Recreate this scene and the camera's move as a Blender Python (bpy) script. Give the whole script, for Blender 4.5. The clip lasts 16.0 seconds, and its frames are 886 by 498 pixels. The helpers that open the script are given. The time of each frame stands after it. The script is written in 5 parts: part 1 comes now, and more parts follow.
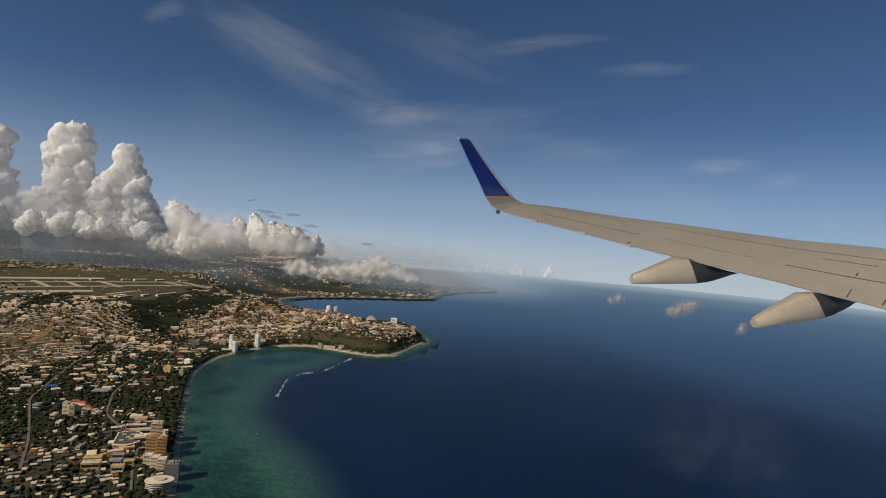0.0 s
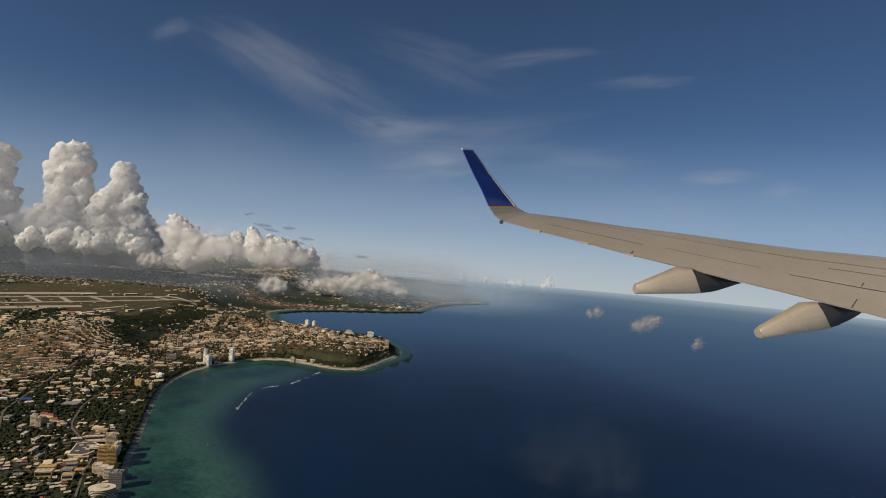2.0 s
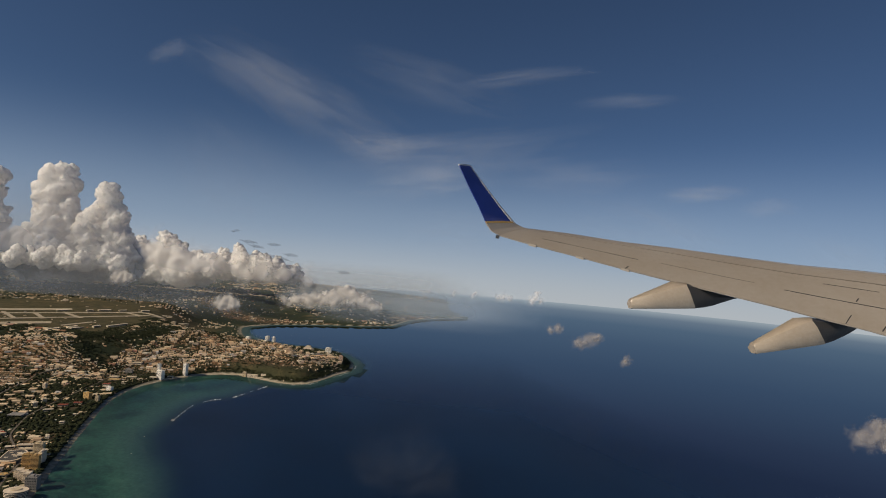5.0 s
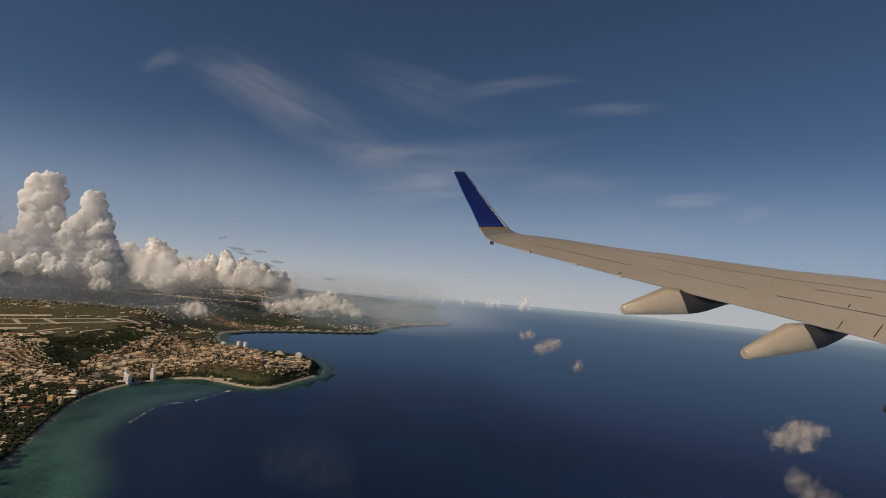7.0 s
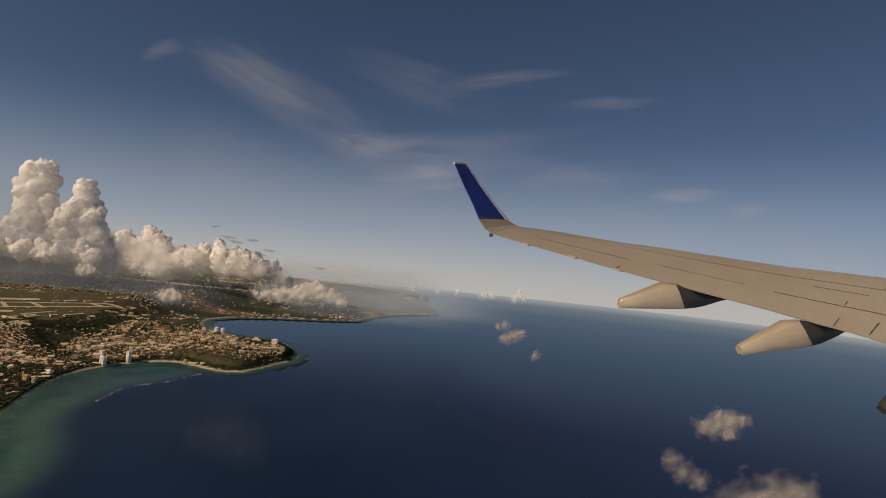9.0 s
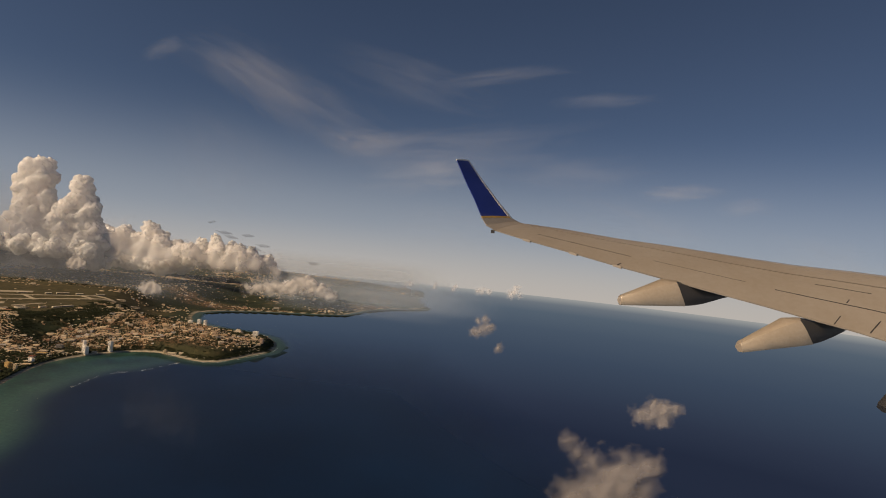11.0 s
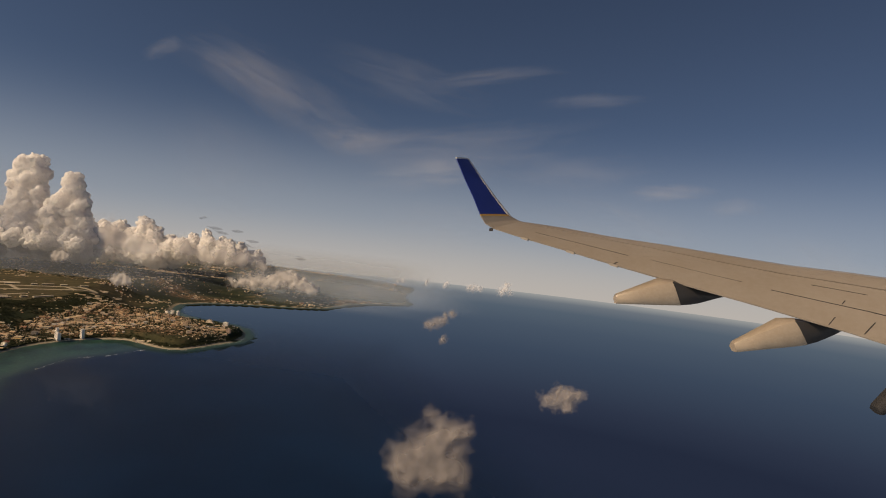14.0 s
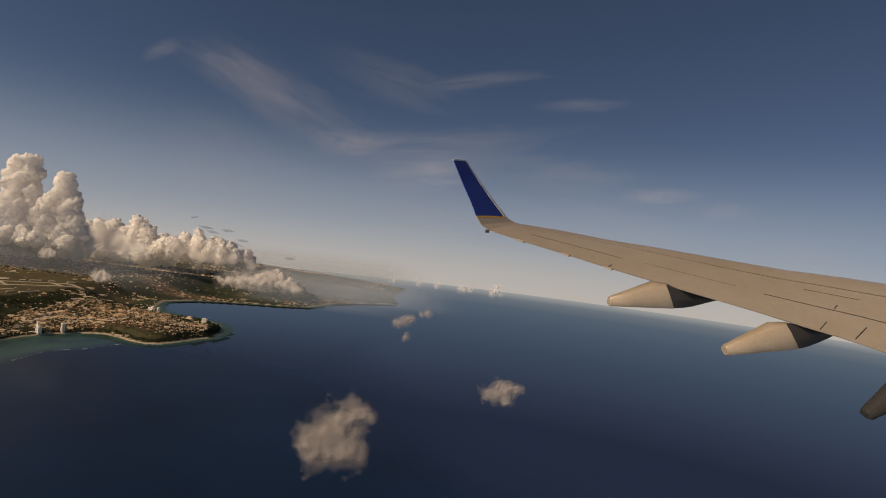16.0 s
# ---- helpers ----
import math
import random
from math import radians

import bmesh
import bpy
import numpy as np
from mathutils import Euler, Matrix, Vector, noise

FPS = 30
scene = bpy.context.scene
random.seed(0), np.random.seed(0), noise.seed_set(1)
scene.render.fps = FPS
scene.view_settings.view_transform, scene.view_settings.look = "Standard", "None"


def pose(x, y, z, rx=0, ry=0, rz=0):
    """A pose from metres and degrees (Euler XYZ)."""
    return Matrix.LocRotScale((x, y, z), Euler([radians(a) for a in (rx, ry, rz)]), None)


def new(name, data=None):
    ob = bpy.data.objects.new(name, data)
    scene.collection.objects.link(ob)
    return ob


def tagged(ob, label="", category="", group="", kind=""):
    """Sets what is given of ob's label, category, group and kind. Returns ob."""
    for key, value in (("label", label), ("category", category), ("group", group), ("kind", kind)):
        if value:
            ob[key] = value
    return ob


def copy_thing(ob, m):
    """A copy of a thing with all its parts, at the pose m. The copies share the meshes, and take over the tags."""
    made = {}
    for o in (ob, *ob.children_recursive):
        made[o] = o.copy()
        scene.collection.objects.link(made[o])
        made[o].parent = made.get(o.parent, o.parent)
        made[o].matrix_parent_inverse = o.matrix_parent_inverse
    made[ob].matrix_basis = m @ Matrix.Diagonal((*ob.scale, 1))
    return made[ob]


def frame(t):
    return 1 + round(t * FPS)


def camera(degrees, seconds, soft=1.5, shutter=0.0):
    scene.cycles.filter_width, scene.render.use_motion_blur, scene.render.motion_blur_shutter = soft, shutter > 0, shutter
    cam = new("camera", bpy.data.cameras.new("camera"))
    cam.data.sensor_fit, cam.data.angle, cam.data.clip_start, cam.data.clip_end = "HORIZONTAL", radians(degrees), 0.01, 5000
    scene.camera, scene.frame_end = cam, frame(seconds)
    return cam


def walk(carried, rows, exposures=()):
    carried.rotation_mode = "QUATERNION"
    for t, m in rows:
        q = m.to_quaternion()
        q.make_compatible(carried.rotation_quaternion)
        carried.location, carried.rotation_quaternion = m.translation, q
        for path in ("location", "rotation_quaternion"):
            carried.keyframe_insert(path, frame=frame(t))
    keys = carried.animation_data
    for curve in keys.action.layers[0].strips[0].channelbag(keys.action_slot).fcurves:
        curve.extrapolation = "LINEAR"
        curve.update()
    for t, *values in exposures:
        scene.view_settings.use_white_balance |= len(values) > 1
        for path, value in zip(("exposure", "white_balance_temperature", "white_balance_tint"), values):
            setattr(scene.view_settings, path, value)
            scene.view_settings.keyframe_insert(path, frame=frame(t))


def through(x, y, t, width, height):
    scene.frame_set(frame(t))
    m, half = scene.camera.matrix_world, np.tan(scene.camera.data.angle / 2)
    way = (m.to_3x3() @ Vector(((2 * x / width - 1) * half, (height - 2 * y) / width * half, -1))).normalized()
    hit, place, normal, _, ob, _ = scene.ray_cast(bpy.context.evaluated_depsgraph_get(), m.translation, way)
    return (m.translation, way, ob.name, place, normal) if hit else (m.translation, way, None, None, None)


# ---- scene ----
# ---- camera: seconds, place, heading, tilt, lean ----
cam = camera(78.2, 16.0, 1.0)
ROWS = [
    (0, 66.27, -104.51, 145.49, 2.823, -1.324, 4.384),
    (0.5, 80.07, -110.97, 150.09, 2.986, -1.051, 4.271),
    (1, 93.93, -117.17, 154.35, 3.350, -1.107, 4.232),
    (1.5, 107.83, -123.12, 158.29, 3.875, -0.870, 4.172),
    (2, 121.78, -128.86, 161.94, 4.060, -0.534, 4.264),
    (2.5, 135.78, -134.38, 165.30, 4.423, -0.366, 4.202),
    (3, 149.84, -139.71, 168.39, 4.660, 0.004, 4.295),
    (3.5, 163.96, -144.87, 171.24, 4.764, 0.061, 4.411),
    (4, 178.13, -149.87, 173.84, 4.873, 0.172, 4.575),
    (6.5, 249.94, -173.08, 183.93, 5.129, 1.486, 4.023),
    (7, 264.51, -177.48, 185.48, 5.234, 1.351, 4.351),
    (7.5, 279.14, -181.84, 186.90, 5.287, 1.106, 4.600),
    (8, 293.84, -186.18, 188.21, 5.566, 1.030, 4.748),
    (8.5, 308.62, -190.51, 189.44, 5.776, 0.636, 5.003),
    (9, 323.48, -194.84, 190.60, 5.884, 0.380, 5.189),
    (11.5, 398.97, -217.22, 195.89, 7.097, -0.343, 5.607),
    (12, 414.32, -221.96, 196.96, 7.227, -0.583, 5.911),
    (12.5, 429.76, -226.81, 198.07, 7.460, -0.293, 5.837),
    (13, 445.29, -231.81, 199.24, 7.609, -0.379, 5.774),
    (13.5, 460.91, -236.97, 200.49, 7.826, -0.263, 5.706),
    (14, 476.63, -242.31, 201.83, 7.879, -0.448, 5.941),
    (14.5, 492.44, -247.83, 203.27, 7.940, -0.398, 6.125),
    (15, 508.35, -253.56, 204.84, 8.056, -0.565, 6.279),
    (15.5, 524.36, -259.52, 206.56, 8.179, -0.342, 6.352),
    (16, 540.47, -265.72, 208.42, 8.316, -0.370, 6.488),
]

EXPOSURES = [(0.0, -0.19, 5880, 5), (3.5, -0.32, 6060, 7), (7.0, -0.36, 6380, 10), (9.0, -0.37, 7100, 13), (12.5, -0.40, 7420, 15), (16.0, -0.40, 7420, 15)]
walk(cam, [(t, pose(x, y, z, 90 + tilt, 0, yaw) @ pose(0, 0, 0, 0, 0, lean)) for t, x, y, z, yaw, tilt, lean in ROWS], EXPOSURES)

# ---- sky and sun ----
SUN_FROM = Vector((-0.80, -0.62, 0.0)).normalized()
SUN_UP = radians(33)
world = bpy.data.worlds.new("sky")
scene.world = world
world.use_nodes = True
wn, wl = world.node_tree.nodes, world.node_tree.links
sky = wn.new("ShaderNodeTexSky")
sky.sky_type = "NISHITA"
sky.sun_disc = False
sky.sun_elevation = SUN_UP
sky.sun_rotation = math.atan2(SUN_FROM.x, SUN_FROM.y)
sky.altitude, sky.air_density, sky.dust_density, sky.ozone_density = 3500, 1.0, 4.0, 3.0
coord, shift = wn.new("ShaderNodeTexCoord"), wn.new("ShaderNodeMapping")
shift.inputs["Location"].default_value = (0, 0, 0.066)
wl.new(coord.outputs["Generated"], shift.inputs["Vector"])
wl.new(shift.outputs["Vector"], sky.inputs["Vector"])
# pale hazy air all round the horizon
split, low, haze = wn.new("ShaderNodeSeparateXYZ"), wn.new("ShaderNodeMapRange"), wn.new("ShaderNodeMix")
low.interpolation_type = "SMOOTHERSTEP"
low.inputs["From Min"].default_value, low.inputs["From Max"].default_value = -0.03, 0.32
low.inputs["To Min"].default_value, low.inputs["To Max"].default_value = 0.85, 0.0
haze.data_type = "RGBA"
haze.inputs[7].default_value = (6.5, 7.6, 9.1, 1)
wl.new(shift.outputs["Vector"], split.inputs[0])
wl.new(split.outputs["Z"], low.inputs["Value"])
wl.new(low.outputs["Result"], haze.inputs[0])
wl.new(sky.outputs["Color"], haze.inputs[6])
# a narrow cream band of the thickest air just over it
lowest, cream = wn.new("ShaderNodeMapRange"), wn.new("ShaderNodeMix")
lowest.interpolation_type = "SMOOTHSTEP"
lowest.inputs["From Min"].default_value, lowest.inputs["From Max"].default_value = -0.02, 0.11
lowest.inputs["To Min"].default_value, lowest.inputs["To Max"].default_value = 0.85, 0.0
cream.data_type = "RGBA"
cream.inputs[7].default_value = (9.5, 9.5, 9.3, 1)
wl.new(split.outputs["Z"], lowest.inputs["Value"])
wl.new(lowest.outputs["Result"], cream.inputs[0])
wl.new(haze.outputs[2], cream.inputs[6])
wl.new(cream.outputs[2], wn["Background"].inputs["Color"])
wn["Background"].inputs["Strength"].default_value = 0.064

lamp = bpy.data.lights.new("sun", "SUN")
lamp.energy, lamp.angle, lamp.color = 5.0, radians(0.5), (1.0, 0.82, 0.60)
sun = new("sun", lamp)
down = -(SUN_FROM * math.cos(SUN_UP) + Vector((0, 0, math.sin(SUN_UP))))
sun.matrix_world = Matrix.Translation((-300, -200, 400)) @ down.to_track_quat("-Z", "Y").to_matrix().to_4x4()


# ---- materials ----
class Mat:
    """A small wrapper to write node materials in few lines."""

    def __init__(self, name):
        self.m = bpy.data.materials.new(name)
        self.m.use_nodes = True
        self.n, self.l = self.m.node_tree.nodes, self.m.node_tree.links
        self.b = self.n["Principled BSDF"]

    def node(self, kind, **values):
        node = self.n.new("ShaderNode" + kind)
        for key, value in values.items():
            node.inputs[key.replace("_", " ")].default_value = value
        return node

    def link(self, a, b):
        self.l.new(a, b)

    def coords(self, scale=(1, 1, 1), space="Object"):
        c, m = self.node("TexCoord"), self.node("Mapping")
        m.inputs["Scale"].default_value = scale
        self.link(c.outputs[space], m.inputs["Vector"])
        return m.outputs["Vector"]

    def noise(self, size, detail=4.0, rough=0.55, vector=None, distort=0.0):
        n = self.node("TexNoise", Scale=1.0 / size, Detail=detail, Roughness=rough, Distortion=distort)
        self.link(vector or self.coords(), n.inputs["Vector"])
        return n.outputs["Fac"]

    def ramp(self, fac, *stops):
        r = self.n.new("ShaderNodeValToRGB")
        while len(r.color_ramp.elements) < len(stops):
            r.color_ramp.elements.new(0.5)
        for e, (at, colour) in zip(r.color_ramp.elements, stops):
            e.position = at
            e.color = (*colour, 1) if len(colour) == 3 else colour
        self.link(fac, r.inputs["Fac"])
        return r.outputs["Color"]

    def mix(self, fac, a, b, how="MIX"):
        m = self.n.new("ShaderNodeMix")
        m.data_type, m.blend_type = "RGBA", how
        for socket, value in ((m.inputs[0], fac), (m.inputs[6], a), (m.inputs[7], b)):
            if isinstance(value, (int, float)):
                socket.default_value = value
            elif isinstance(value, tuple):
                socket.default_value = (*value, 1)
            else:
                self.link(value, socket)
        return m.outputs[2]

    def math(self, how, a, b=0.0):
        m = self.n.new("ShaderNodeMath")
        m.operation = how
        for socket, value in zip(m.inputs, (a, b)):
            if isinstance(value, (int, float)):
                socket.default_value = value
            else:
                self.link(value, socket)
        return m.outputs[0]

    def attr(self, name):
        a = self.n.new("ShaderNodeAttribute")
        a.attribute_name = name
        return a.outputs["Fac"]

    def bump(self, height, strength, distance):
        b = self.node("Bump", Strength=strength, Distance=distance)
        self.link(height, b.inputs["Height"])
        self.link(b.outputs["Normal"], self.b.inputs["Normal"])

    def vapour(self, through, alpha=None):
        """Turns the surface into vapour that also lets light through from behind."""
        d, t, m = self.node("BsdfDiffuse"), self.node("BsdfTranslucent"), self.node("MixShader", Fac=through)
        for b in (d, t):
            b.inputs["Color"].default_value = self.b.inputs["Base Color"].default_value
        for src in self.b.inputs["Base Color"].links[:1]:
            for b in (d, t):
                self.link(src.from_socket, b.inputs["Color"])
        for src in self.b.inputs["Normal"].links[:1]:
            self.link(src.from_socket, d.inputs["Normal"])
        self.link(d.outputs[0], m.inputs[1])
        self.link(t.outputs[0], m.inputs[2])
        out = m
        if alpha is not None:
            clear_, out = self.node("BsdfTransparent"), self.node("MixShader")
            self.link(alpha, out.inputs[0])
            self.link(clear_.outputs[0], out.inputs[1])
            self.link(m.outputs[0], out.inputs[2])
        self.link(out.outputs[0], self.n["Material Output"].inputs["Surface"])

    def colour(self, c):
        if isinstance(c, tuple):
            self.b.inputs["Base Color"].default_value = (*c, 1)
        else:
            self.link(c, self.b.inputs["Base Color"])

    def set(self, rough=0.8, metal=0.0, spec=0.5):
        self.b.inputs["Roughness"].default_value = rough
        self.b.inputs["Metallic"].default_value = metal
        self.b.inputs["Specular IOR Level"].default_value = spec
        return self.m


def paint(name, colour, rough=0.7, size=1.5, depth=0.25, metal=0.0):
    """Plain painted or rendered surface with soiling at two scales, and a slight change from piece to piece."""
    k = Mat(name)
    a, b = k.noise(size, 5), k.noise(size * 0.12, 3)
    dirt = tuple(c * (1 - depth) * f for c, f in zip(colour, (1.0, 0.96, 0.9)))
    c = k.mix(k.ramp(k.mix(0.4, a, b), (0.35, (0, 0, 0)), (0.65, (1, 1, 1))), dirt, colour)
    info = k.n.new("ShaderNodeObjectInfo")
    c = k.mix(k.math("MULTIPLY", info.outputs["Random"], 0.25), c, tuple(min(1, x * 0.75) for x in colour))
    k.colour(c)
    k.bump(b, 0.3, size * 0.02)
    return k.set(rough, metal)


def sea_material():
    k = Mat("sea_water")
    shallow = k.attr("shallow")
    patches = k.noise(38, 6, 0.6)
    heads = k.noise(4, 6, 0.7, None, 0.6)
    sand = k.ramp(k.mix(0.5, patches, heads), (0.38, (0.005, 0.018, 0.018)), (0.47, (0.013, 0.048, 0.036)), (0.55, (0.024, 0.084, 0.056)), (0.66, (0.052, 0.130, 0.086)))
    deep = k.ramp(k.noise(160, 4), (0.35, (0.0010, 0.009, 0.030)), (0.7, (0.0025, 0.018, 0.054)))
    flat = k.ramp(heads, (0.35, (0.040, 0.115, 0.086)), (0.65, (0.095, 0.185, 0.138)))
    sand = k.mix(k.ramp(shallow, (0.35, (0.8, 0.8, 0.8)), (0.95, (0, 0, 0))), sand, flat)
    k.colour(k.mix(k.ramp(shallow, (0.0, (0, 0, 0)), (0.7, (1, 1, 1))), deep, sand))
    waves = k.mix(0.5, k.noise(2.2, 4, 0.6), k.noise(0.7, 3, 0.6))
    k.bump(waves, 0.25, 0.08)
    k.link(k.attr("near"), k.b.inputs["Alpha"])
    return k.set(0.42, 0.0, 0.40)


def land_material():
    k = Mat("land_cover")
    big, mid, fine = k.noise(60, 5), k.noise(14, 6, 0.65), k.noise(2.5, 5, 0.7)
    wood = k.ramp(fine, (0.3, (0.013, 0.020, 0.010)), (0.7, (0.040, 0.050, 0.024)))
    field = k.ramp(mid, (0.35, (0.060, 0.050, 0.022)), (0.65, (0.150, 0.112, 0.052)))
    soil = k.ramp(fine, (0.3, (0.100, 0.056, 0.029)), (0.7, (0.32, 0.185, 0.098)))
    c = k.mix(k.ramp(k.mix(0.5, big, mid), (0.54, (0, 0, 0)), (0.66, (1, 1, 1))), wood, field)
    town = k.math("MULTIPLY", k.attr("town"), k.ramp(k.mix(0.5, mid, fine), (0.46, (0, 0, 0)), (0.56, (1, 1, 1))))
    c = k.mix(town, c, soil)
    c = k.mix(k.attr("field"), c, field)
    sand = k.ramp(fine, (0.3, (0.38, 0.31, 0.21)), (0.7, (0.58, 0.50, 0.38)))
    c = k.mix(k.attr("beach"), c, sand)
    k.colour(c)
    k.bump(k.mix(0.5, mid, fine), 0.8, 1.0)
    return k.set(0.95, 0, 0.2)


def cloud_material(name, tint=(0.89, 0.85, 0.81)):
    """Dense white vapour in which light scatters."""
    k = Mat(name)
    n = k.noise(40, 6, 0.6)
    k.colour(k.mix(n, tuple(c * 0.93 for c in tint), tint))
    k.bump(k.noise(16, 8, 0.7), 0.12, 6.0)
    k.b.inputs["Subsurface Weight"].default_value = 1.0
    k.b.inputs["Subsurface Radius"].default_value = (1.0, 0.97, 0.94)
    k.b.inputs["Subsurface Scale"].default_value = 90.0
    inner, both = k.node("BsdfTranslucent", Color=(0.93, 0.91, 0.89, 1)), k.node("MixShader", Fac=0.30)
    k.link(k.b.outputs[0], both.inputs[1])
    k.link(inner.outputs[0], both.inputs[2])
    k.link(both.outputs[0], k.n["Material Output"].inputs["Surface"])
    return k.set(1.0, 0, 0.0)


SEA = sea_material()
LAND = land_material()
CLOUD = cloud_material("cloud_vapour")


# ---- mesh helpers ----
def mesh_of(name, verts, faces, material, smooth=False):
    me = bpy.data.meshes.new(name)
    me.from_pydata([tuple(v) for v in verts], [], faces)
    me.update()
    if material:
        me.materials.append(material)
    if smooth:
        me.polygons.foreach_set("use_smooth", [True] * len(me.polygons))
    return me


def part(name, bm, material, parent, label=""):
    me = bpy.data.meshes.new(name)
    bm.to_mesh(me)
    bm.free()
    me.materials.append(material)
    ob = new(name, me)
    ob.parent = parent
    return tagged(ob, label)


def box(bm, x0, x1, y0, y1, z0, z1):
    m = Matrix.Translation(((x0 + x1) / 2, (y0 + y1) / 2, (z0 + z1) / 2)) @ Matrix.Diagonal((x1 - x0, y1 - y0, z1 - z0, 1))
    return bmesh.ops.create_cube(bm, size=1, matrix=m)


def boxes(*dims):
    bm = bmesh.new()
    for d in dims:
        box(bm, *d)
    return bm


def smoothstep(x, a, b):
    u = np.clip((np.asarray(x, float) - a) / (b - a), 0, 1)
    return u * u * (3 - 2 * u)


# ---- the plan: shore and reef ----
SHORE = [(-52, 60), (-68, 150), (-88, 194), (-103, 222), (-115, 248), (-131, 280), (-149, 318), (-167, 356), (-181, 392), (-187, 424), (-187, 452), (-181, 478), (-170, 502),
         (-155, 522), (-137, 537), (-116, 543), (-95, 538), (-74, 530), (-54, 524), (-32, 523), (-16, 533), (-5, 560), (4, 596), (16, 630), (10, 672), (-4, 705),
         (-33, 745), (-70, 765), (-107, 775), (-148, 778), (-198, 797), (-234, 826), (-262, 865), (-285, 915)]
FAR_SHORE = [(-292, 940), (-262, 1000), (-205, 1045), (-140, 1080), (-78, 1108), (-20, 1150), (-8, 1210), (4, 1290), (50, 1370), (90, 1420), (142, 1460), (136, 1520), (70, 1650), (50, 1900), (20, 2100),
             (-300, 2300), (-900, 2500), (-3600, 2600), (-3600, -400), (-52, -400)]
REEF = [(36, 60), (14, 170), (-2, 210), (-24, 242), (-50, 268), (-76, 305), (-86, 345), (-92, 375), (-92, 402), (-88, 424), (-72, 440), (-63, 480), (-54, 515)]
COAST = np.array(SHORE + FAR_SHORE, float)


# the town plan was paced out roughly: how far its landmarks really lie from where they were drawn
SHIFTS = [(-171, 464, -19, 26), (-153, 489, -17, 18), (-90, 508, -6, 36), (-50, 680, 14, 12), (-83, 694, 9, 8), (-141, 700, 12, -42), (-203, 778, 3, -18), (-179, 375, -19, 12), (-177, 400, -21, 6),
          (-117, 239, 12, -31), (-98, 210, 17, -32), (-125, 258, -4, -22), (-139, 232, 3, -30), (-186, 281, -14, -28), (-226, 318, -39, -3), (-180, 295, -30, -20), (-190, 330, -25, -5),
          (-24, 618, 22, 26), (-560, 501, 0, 111), (-349, 773, -3, -13), (-520, 457, 28, 48), (-309, 763, -29, -28), (-400, 480, 2, 38)]


def site(x, y):
    """Where a point of the drawn town plan really lies."""
    w = [math.exp(-((x - a) ** 2 + (y - b) ** 2) / 2400) + 1e-9 for a, b, _, _ in SHIFTS]
    k = 1 / max(sum(w), 0.25)
    return x + k * sum(q * s[2] for q, s in zip(w, SHIFTS)), y + k * sum(q * s[3] for q, s in zip(w, SHIFTS))


def to_line(p, line, closed):
    """Distance of points p (n, 2) to a polyline."""
    best = np.full(len(p), 1e9)
    ends = np.roll(line, -1, 0) if closed else line[1:]
    for a, b in zip(line, ends):
        ab = b - a
        u = np.clip(((p - a) @ ab) / (ab @ ab), 0, 1)
        best = np.minimum(best, np.hypot(*(p - a - u[:, None] * ab).T))
    return best


def inside(p, line):
    hit = np.zeros(len(p), bool)
    for a, b in zip(line, np.roll(line, -1, 0)):
        cross = (a[1] > p[:, 1]) != (b[1] > p[:, 1])
        with np.errstate(divide="ignore", invalid="ignore"):
            x = a[0] + (p[:, 1] - a[1]) * (b[0] - a[0]) / (b[1] - a[1])
        hit ^= cross & (p[:, 0] < x)
    return hit


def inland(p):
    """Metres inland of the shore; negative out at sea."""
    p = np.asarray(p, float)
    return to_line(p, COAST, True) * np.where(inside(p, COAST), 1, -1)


def wobble(p, size, seed=0.0):
    return np.array([noise.fractal((x / size + seed, y / size, seed), 0.8, 2.0, 4) for x, y in p])


def height(p, d=None):
    """Height of the land at points p."""
    p = np.asarray(p, float)
    d = inland(p) if d is None else d
    x, y = p.T
    z = np.where(d < 0, np.maximum(d * 0.25, -4), 2.0 * smoothstep(d, 0, 6))
    plateau = smoothstep(d, 55, 170) * smoothstep(y, 400, 520) * (1 - 0.8 * smoothstep(y, 860, 1000) * smoothstep(x, -440, -300)) * (1 - 0.85 * smoothstep(y, 1150, 1600))
    cape = smoothstep(d, 3, 22) * smoothstep(y, 500, 560) * (1 - smoothstep(y, 690, 760)) * smoothstep(x, -330, -200)
    return z + 36 * plateau + 11 * cape * (1 - plateau)


def town_share(x, y):
    """How thickly the land is built over, from 0 to 1."""
    share = 0.09
    for cx, cy, rx, ry, w in ((-215, 590, 90, 100, 1.0), (-110, 620, 75, 60, 1.0), (-60, 612, 42, 50, 0.9), (-330, 440, 90, 60, 0.9), (-250, 450, 45, 45, 0.75), (-190, 420, 26, 45, 0.7),
                              (-205, 350, 24, 28, 0.55), (-270, 330, 40, 60, 0.45), (-330, 330, 70, 70, 0.7), (-148, 235, 34, 60, 0.85), (-170, 190, 70, 50, 0.5), (-420, 380, 90, 80, 0.7), (-170, 690, 60, 60, 0.8),
                              (-300, 1040, 190, 40, 0.7), (-90, 1060, 90, 34, 0.9), (20, 1320, 70, 80, 0.7), (-560, 900, 240, 60, 0.35), (-700, 620, 180, 120, 0.5), (-560, 560, 60, 120, 0.5)):
        share = max(share, w * math.exp(-((x - cx) / rx) ** 4 - ((y - cy) / ry) ** 4))
    for x0, y0, x1, y1 in ((-700, 500, -320, 880), (-130, 495, -40, 545), (-322, 492, -272, 552), (-300, 555, -262, 650), (-210, 455, -160, 485)):
        if x0 < x < x1 and y0 < y < y1:
            share *= 0.12
    return share


